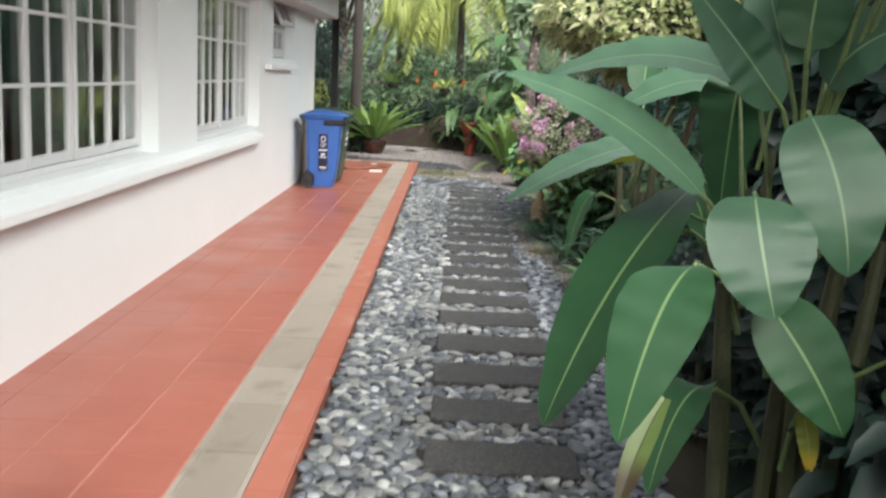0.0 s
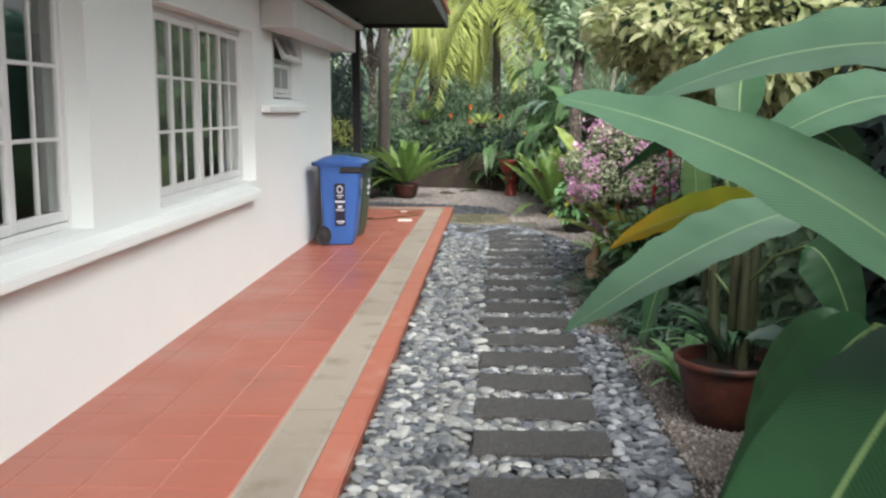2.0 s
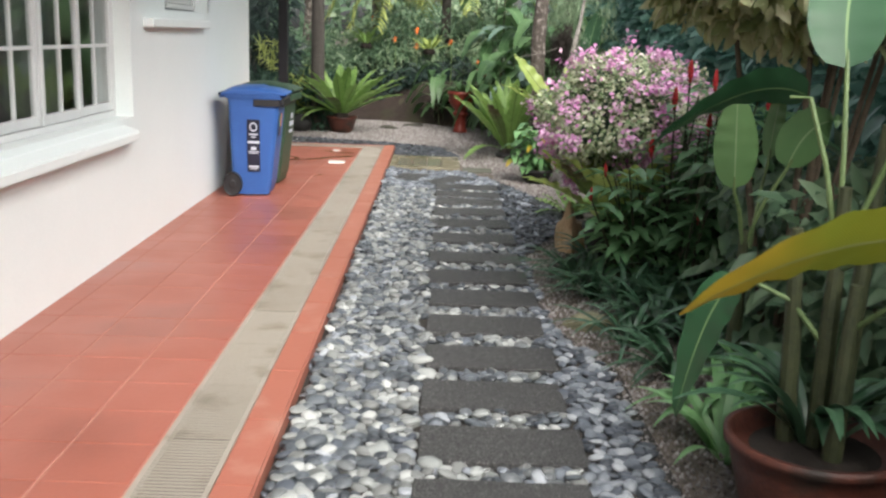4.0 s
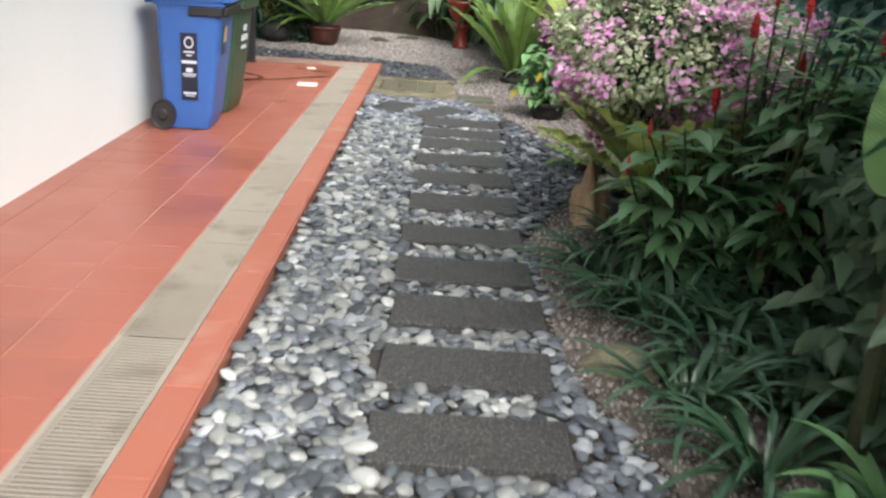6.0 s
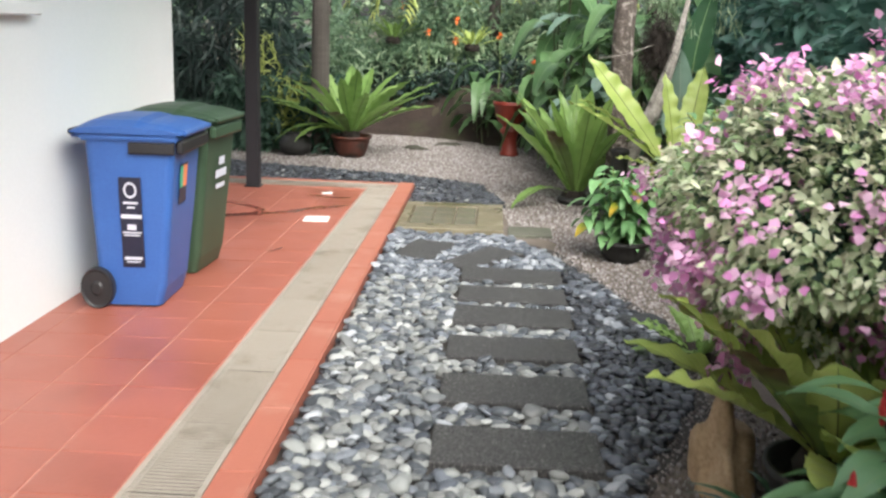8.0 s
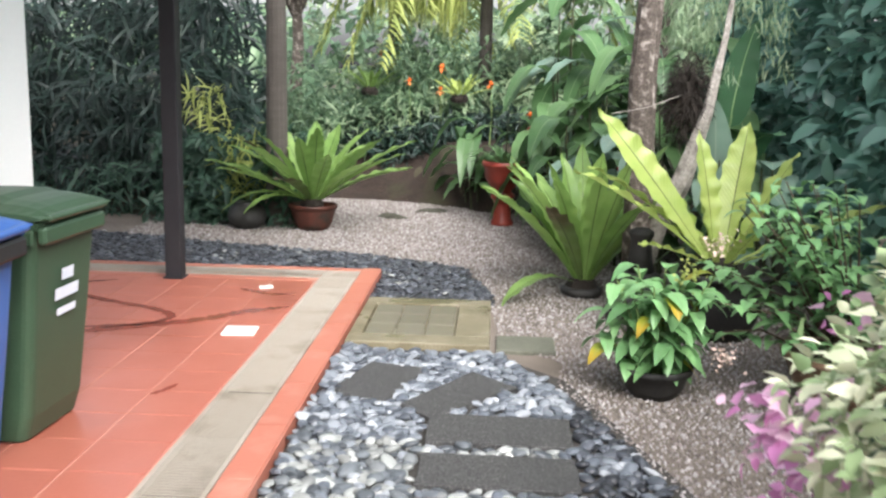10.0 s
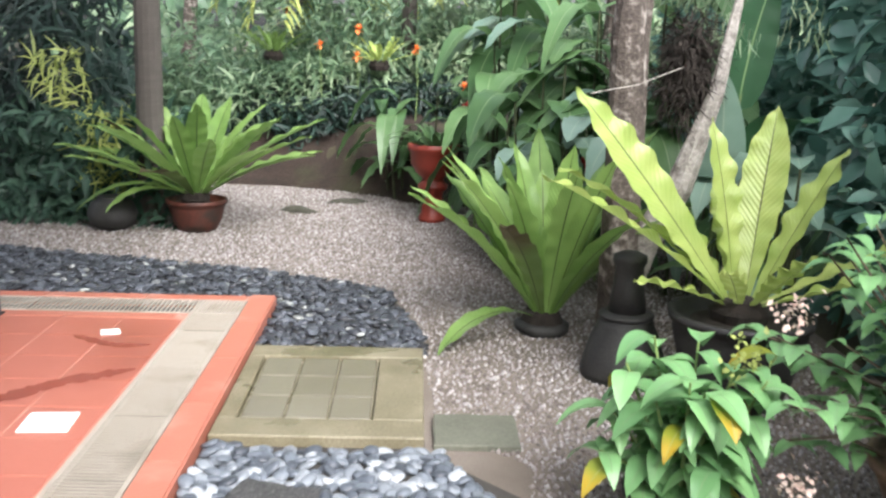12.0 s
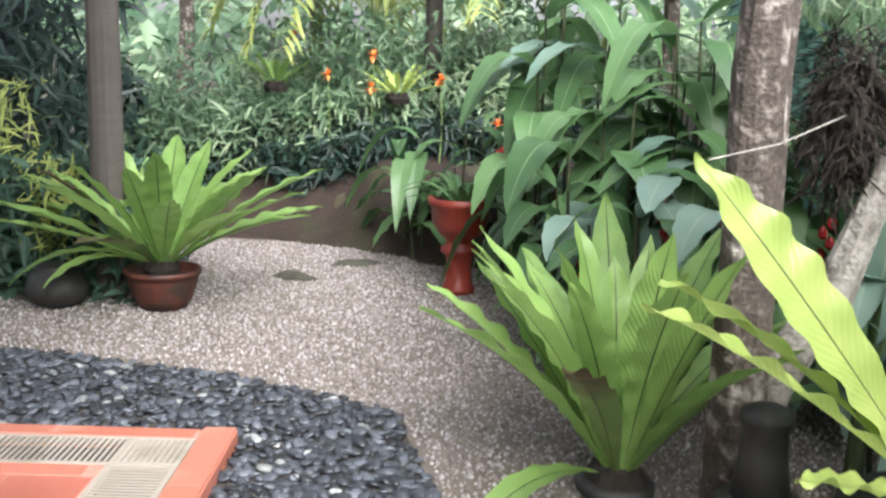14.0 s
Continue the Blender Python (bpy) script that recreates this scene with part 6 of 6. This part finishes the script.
# growth added to block light from the right; the first stays unseen
planting("side_thicket", "unseen tall dark growth beside the walk's start, added to block light", 219, 6000, (1.9, 3.4, -6.5, -0.6, 0.0, 3.6), 0.3, 0.45, C_DEEP, 0.25, "thicket", out=(-0.8, 0.3, 0.3))
planting("side_thicket", "tall dark leafy growth behind the bananas, added to block light", 216, 5200, (1.95, 2.8, -1.0, 7.2, 0.0, 2.3), 0.26, 0.45, C_DEEP, 0.3, "thicket", out=(-0.8, -0.6, 0.3))
# near-black leaves paint the shade under the bananas
planting("undergrowth", "leafy undergrowth beneath the bananas, shade put into its dark colour", 214, 2600, (1.35, 2.7, 1.5, 6.2, 0.0, 0.75), 0.22, 0.4, C_DEEP, 0.3, "undergrowth", out=(-0.6, -0.8, 0.3))
planting("undergrowth", "dark leafy undergrowth along the planting bed", 215, 3200, (1.6, 2.7, 7.3, 11.0, 0.0, 1.0), 0.16, 0.4, C_MID, 0.3, "undergrowth", out=(-0.6, -0.8, 0.3))
# orange flowers and a yellow bromeliad on the bank
for i, (x, y, z) in enumerate(((-0.42, 23.5, 1.64), (-0.85, 23.4, 1.45), (-0.43, 23.4, 1.34), (0.25, 23.2, 1.43), (0.76, 22.4, 1.07), (-1.4, 24.8, 1.85))):
    o_ = thing("orange_flower", (x, y, -0.12 + mound(x, y)), "orange flower on a thin green stalk", "flower", "orange flowers")
    zz = z - (-0.12 + mound(x, y))
    part("stalk", tube_bm([(0, 0, -0.02), (0.02, 0, zz * 0.5), (0, 0, zz)], [0.008, 0.006, 0.004], 5), M_STEM, o_)
    r = np.random.default_rng(300 + i)
    k = 14
    d = unit(r.normal(0, 1, (k, 3)) + [0, 0, 0.5])
    ob = new("petals", cloud_mesh("petals", np.tile([0.0, 0, zz], (k, 1)), d, np.tile([0.1, 0, 1.0], (k, 1)), 0.075, 0.035, M_ORANGEFL))
    ob.parent = o_
birds_nest_fern((-0.16, 23.4, 1.24), "yellow-green bromeliad rosette on the bank", 15, 0.42, 0.07, 45, L_FERN_LIGHT, 15, base=-0.02, old=0)
birds_nest_fern((-1.45, 24.0, 1.30), "green rosette plant higher on the bank", 13, 0.5, 0.08, 50, L_FERN, 16, base=-0.02, old=0)

# ---- pieces: terrace tiles, drain covers, edge blocks, pebbles ----


def shared_mesh(name, bm, material, smooth=False):
    me = bpy.data.meshes.new(name)
    bm.to_mesh(me)
    bm.free()
    me.materials.append(material)
    if smooth:
        me.polygons.foreach_set("use_smooth", [True] * len(me.polygons))
    return me


def tile_mesh(w, d, gap=0.0025):
    bm = bmesh.new()
    a, b = w / 2 - gap, d / 2 - 0.0012
    lo = [bm.verts.new((x, y, -0.011)) for x, y in ((-a, -b), (a, -b), (a, b), (-a, b))]
    mi = [bm.verts.new((x, y, -0.002)) for x, y in ((-a, -b), (a, -b), (a, b), (-a, b))]
    a, b = a - 0.003, b - 0.003
    hi = [bm.verts.new((x, y, 0.0)) for x, y in ((-a, -b), (a, -b), (a, b), (-a, b))]
    for i in range(4):
        j = (i + 1) % 4
        bm.faces.new((lo[i], lo[j], mi[j], mi[i]))
        bm.faces.new((mi[i], mi[j], hi[j], hi[i]))
    bm.faces.new(hi)
    return bm


T = 0.331
full = shared_mesh("tile", tile_mesh(T, T, 0.0045), M_TILE)
cut = shared_mesh("tile", tile_mesh(0.146, T, 0.0045), M_TILE)
back_ys = [17.33 - T * (k + 0.5) for k in range(58)]
for k, y in enumerate(back_ys):
    for c in range(3):
        share("tile", full, floor, pose(-1.003 - T * (c + 0.5), y, rng.uniform(-0.0008, 0.0008)))
    if y < YEND:
        share("tile", cut, floor, pose(-1.003 - 3 * T - 0.073, y, rng.uniform(-0.0008, 0.0008)))
    else:
        for c in range(3, 14):
            share("tile", full, floor, pose(-1.003 - T * (c + 0.5), y, rng.uniform(-0.0008, 0.0008)))


def grate_mesh(w, length):
    """A drain cover with cross slots."""
    bm = bmesh.new()
    box_bm(-w / 2, -w / 2 + 0.02, 0, length, -0.03, 0.0, bm=bm)
    box_bm(w / 2 - 0.02, w / 2, 0, length, -0.03, 0.0, bm=bm)
    n = int(length / 0.026)
    for k in range(n):
        y = length * (k + 0.5) / n
        box_bm(-w / 2 + 0.02, w / 2 - 0.02, y - 0.0055, y + 0.0055, -0.0062, -0.0012, bm=bm)
    return bm


# dark box below the covers paints the shade in their slots
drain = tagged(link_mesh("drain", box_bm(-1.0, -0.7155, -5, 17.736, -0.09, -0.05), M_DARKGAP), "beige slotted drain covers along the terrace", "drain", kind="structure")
grate = shared_mesh("drain_cover", grate_mesh(0.282, 0.60), M_DRAIN)
for k in range(37):
    share("drain_cover", grate, drain, pose(-0.857, 17.135 - 0.604 * (k + 1) + 0.604, rng.uniform(-0.001, 0.001)))
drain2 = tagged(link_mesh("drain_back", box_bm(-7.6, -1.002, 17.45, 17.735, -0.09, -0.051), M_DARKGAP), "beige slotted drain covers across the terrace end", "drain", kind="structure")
for k in range(10):
    share("drain_cover", grate, drain2, pose(-0.717 - 0.604 * k, 17.595, rng.uniform(-0.001, 0.001) + 0.0005, 0, 0, 90))
edge = tagged(link_mesh("edge", box_bm(-0.714, -0.576, -5, 17.736, -0.15, -0.008), M_GROUT), "red tile border along the terrace edge", "border", kind="structure")
eb = shared_mesh("edge_tile", tile_mesh(0.6, 0.142), M_EDGE)
for k in range(37):
    share("edge_tile", eb, edge, pose(-0.643, 17.58 - 0.6 * k, 0.001, 0, 0, 90))
for k in range(11):
    share("edge_tile", shared_mesh("edge_tile", tile_mesh(0.6, 0.1), M_EDGE) if k == 0 else edge.children[-1].data, edge, pose(-1.03 - 0.6 * k, 17.80, 0.001))
for k in range(11):
    share("edge_tile", edge.children[-1].data, edge, pose(-1.36 - 0.6 * k, 17.39, 0.001))
tagged(link_mesh("trim_kerb", box_bm(-0.571, -0.562, -5, 17.85, -0.13, -0.003), M_EDGE), "thin red painted kerb face of the terrace", "kerb", kind="structure")

# pebbles
PEB = []
for s in range(6):
    bm = bmesh.new()
    bmesh.ops.create_icosphere(bm, subdivisions=2, radius=1)
    for v in bm.verts:
        d = v.co.normalized()
        v.co = d * (1 + 0.22 * noise.noise(d * 1.1 + Vector((s * 7.3, 0, 0))))
    bm.verts.index_update()
    PEB.append((np.array([tuple(v.co) for v in bm.verts]), np.array([[v.index for v in f.verts] for f in bm.faces])))
    bm.free()


def pebble_mass(name, pts, radii, material, label, seed):
    """Many pebbles joined: (x, y, z) and (a, b, c) half sizes."""
    r = np.random.default_rng(seed)
    vs, fs, off = [], [], 0
    for i in range(len(pts)):
        tv, tf = PEB[i % 6]
        a = r.uniform(0, 6.283)
        tl = r.normal(0, 0.18, 2)
        v = tv * radii[i]
        ca, sa = math.cos(a), math.sin(a)
        x, y = v[:, 0] * ca - v[:, 1] * sa, v[:, 0] * sa + v[:, 1] * ca
        z = v[:, 2] + x * tl[0] + y * tl[1]
        vs.append(np.column_stack((x, y, z)) + pts[i])
        fs.append(tf + off)
        off += len(tv)
    V, F = np.concatenate(vs), np.concatenate(fs)
    me = bpy.data.meshes.new(name)
    me.vertices.add(len(V))
    me.vertices.foreach_set("co", V.ravel())
    me.loops.add(F.size)
    me.loops.foreach_set("vertex_index", F.ravel().astype(np.int32))
    me.polygons.add(len(F))
    me.polygons.foreach_set("loop_start", (np.arange(len(F)) * 3).astype(np.int32))
    me.polygons.foreach_set("use_smooth", [True] * len(F))
    me.update(calc_edges=True)
    me.materials.append(material)
    return tagged(new(name, me), label, "pebbles", kind="stuff")


def scatter(r, x0, x1, y0, y1, step, keep):
    nx, ny = int((x1 - x0) / step), int((y1 - y0) / (step * 0.87))
    pts = []
    for j in range(ny):
        for i in range(nx):
            x = x0 + (i + 0.5 * (j % 2) + 0.5) * step + r.uniform(-0.32, 0.32) * step
            y = y0 + (j + 0.5) * step * 0.87 + r.uniform(-0.32, 0.32) * step
            if keep(x, y):
                pts.append((x, y))
    return np.array(pts)


def inside(poly, x, y):
    c = False
    for (xa, ya), (xb, yb) in zip(poly, poly[1:] + poly[:1]):
        if (ya > y) != (yb > y) and x < (xb - xa) * (y - ya) / (yb - ya) + xa:
            c = not c
    return c


def right_edge(y):
    return float(np.interp(y, [0, 7, 8.7, 9.3, 11.1, 11.7, 12.4, 13.3, 14.3, 15.2, 15.8], [0.98, 0.96, 0.95, 0.74, 0.72, 0.92, 1.2, 1.22, 0.98, 0.66, 0.36]))


def free(x, y, m=0.012):
    for a, b, c, d in slab_boxes:
        if a - m < x < b + m and c - m < y < d + m:
            return False
    return not any(inside(p, x, y) for p in PAVERS)


r = np.random.default_rng(77)
pts = scatter(r, -0.54, 1.3, -0.5, 15.78, 0.052, lambda x, y: x < right_edge(y) and free(x, y))
half = r.uniform(0.025, 0.041, (len(pts), 1)) * np.column_stack((r.uniform(0.95, 1.35, len(pts)), r.uniform(0.75, 1.0, len(pts)), r.uniform(0.38, 0.55, len(pts))))
P = np.column_stack((pts, GZ + 0.014 + r.uniform(-0.006, 0.012, len(pts))))
heaped = pts[:, 0] < -0.3
lift = 0.034 * np.clip((-0.3 - pts[:, 0]) / 0.16, 0, 1)
under = P[heaped] * 1.0
under[:, :2] += r.uniform(-0.02, 0.02, (heaped.sum(), 2))
under_half = half[heaped] * 1.05
P[:, 2] += lift
dark = (P[:, 1] > 11.3) & (P[:, 0] > 0.72) & (r.random(len(P)) < 0.75)
grey = ~dark & ((P[:, 0] > 0.66) | (P[:, 1] > 14.3) | (r.random(len(P)) < 0.12))
pale_ = ~dark & ~grey
near = pale_ & (P[:, 1] > 6.6) & (P[:, 1] < 7.9) & (P[:, 0] < 0.0)
bedob = bpy.data.objects["pebble_bed"]
pmesh = []
for tv, tf in PEB:
    me = bpy.data.meshes.new("pebble")
    me.from_pydata(tv.tolist(), [], tf.tolist())
    me.materials.append(M_PEB_LIGHT_OB)
    me.polygons.foreach_set("use_smooth", [True] * len(me.polygons))
    pmesh.append(me)
idx = np.nonzero(near)[0][:300]
for i in idx:
    share("pebble", pmesh[i % 6], bedob, pose(*P[i], *r.normal(0, 8, 2), r.uniform(0, 360)) @ Matrix.Diagonal((*half[i], 1)))
rest = pale_.copy()
rest[idx] = False
pebble_mass("river_pebbles", P[rest], half[rest], M_PEB_LIGHT, "pale grey and white river pebbles beside the slabs", 1)
pebble_mass("river_pebbles", under, under_half, M_PEB_MID, "lower layer of pebbles heaped against the terrace edge", 4)
pebble_mass("river_pebbles", P[grey], half[grey], M_PEB_MID, "grey river pebbles between the slabs", 2)
pebble_mass("river_pebbles", P[dark], half[dark], M_PEB_DARK, "black pebbles at the edge of the planting", 3)
big = r.choice(np.nonzero(pale_)[0], 260)
pebble_mass("river_pebbles", P[big] + [0, 0, 0.016], half[big] * 1.25, M_PEB_LIGHT, "larger pale pebbles lying on top", 4)
BLK = [(-5.0, 17.9), (-0.55, 17.9), (-0.55, 17.0), (0.35, 17.0), (0.33, 17.3), (0.24, 17.7), (0.1, 18.3), (-0.35, 18.55), (-0.85, 18.8), (-2.5, 19.25), (-4, 19.7), (-5.0, 19.8)]
pts = scatter(r, -5.0, 0.4, 16.98, 19.85, 0.05, lambda x, y: inside(BLK, x, y))
half = r.uniform(0.02, 0.036, (len(pts), 1)) * np.column_stack((r.uniform(0.95, 1.4, len(pts)), r.uniform(0.75, 1.0, len(pts)), r.uniform(0.35, 0.55, len(pts))))
P = np.column_stack((pts, GZ + 0.014 + r.uniform(-0.006, 0.014, len(pts))))
odd = r.random(len(P)) < 0.05
pebble_mass("black_pebbles", P[~odd], half[~odd], M_PEB_DARK, "loose black pebbles round the terrace end", 5)
pebble_mass("black_pebbles", P[odd], half[odd], M_PEB_LIGHT, "a few pale pebbles among the black ones", 6)

# fine gravel chips
OCT_T = np.array([(-0.5, 0, 0), (0.5, 0, 0.05), (0, 0.5, 0), (0, -0.5, 0.03), (0.05, 0.02, 0.5), (0, 0, -0.5)])
OCT_F = [(0, 4, 3), (3, 4, 1), (1, 4, 2), (2, 4, 0), (0, 3, 5), (3, 1, 5), (1, 2, 5), (2, 0, 5)]
GRAV = [(-3.4, 19.6), (-2.5, 19.3), (-0.85, 18.85), (-0.35, 18.6), (0.12, 18.3), (0.3, 17.6), (0.38, 16.1), (0.75, 15.6), (0.7, 15.2), (1.0, 14.3), (1.25, 13.2), (2.5, 13.2), (2.6, 19.0), (1.9, 20.5), (0.9, 21.6), (0.25, 21.95), (-0.1, 22.2), (-0.6, 22.5), (-1.2, 22.7), (-2.0, 22.7), (-2.6, 21.9), (-3.4, 20.8)]
pts = scatter(r, -3.4, 2.6, 13.2, 22.75, 0.031, lambda x, y: inside(GRAV, x, y))
pts2 = scatter(r, 0.7, 1.5, 4.5, 13.0, 0.03, lambda x, y: x > right_edge(y) - 0.02)
pts = np.vstack((pts, pts2))
P = np.column_stack((pts, np.full(len(pts), GZ + 0.003)))
d = r.normal(0, 1, (len(P), 3)) * [1, 1, 0.3]
ll = r.uniform(0.012, 0.034, len(P))
ob = new("gravel_chips", cloud_mesh("gravel_chips", P, d, np.tile([0, 0.05, 1.0], (len(P), 1)) + r.normal(0, 0.3, (len(P), 3)), ll, ll * 0.8, M_GRIT, OCT_T, OCT_F))
tagged(ob, "loose beige and grey gravel chips", "gravel", kind="stuff")
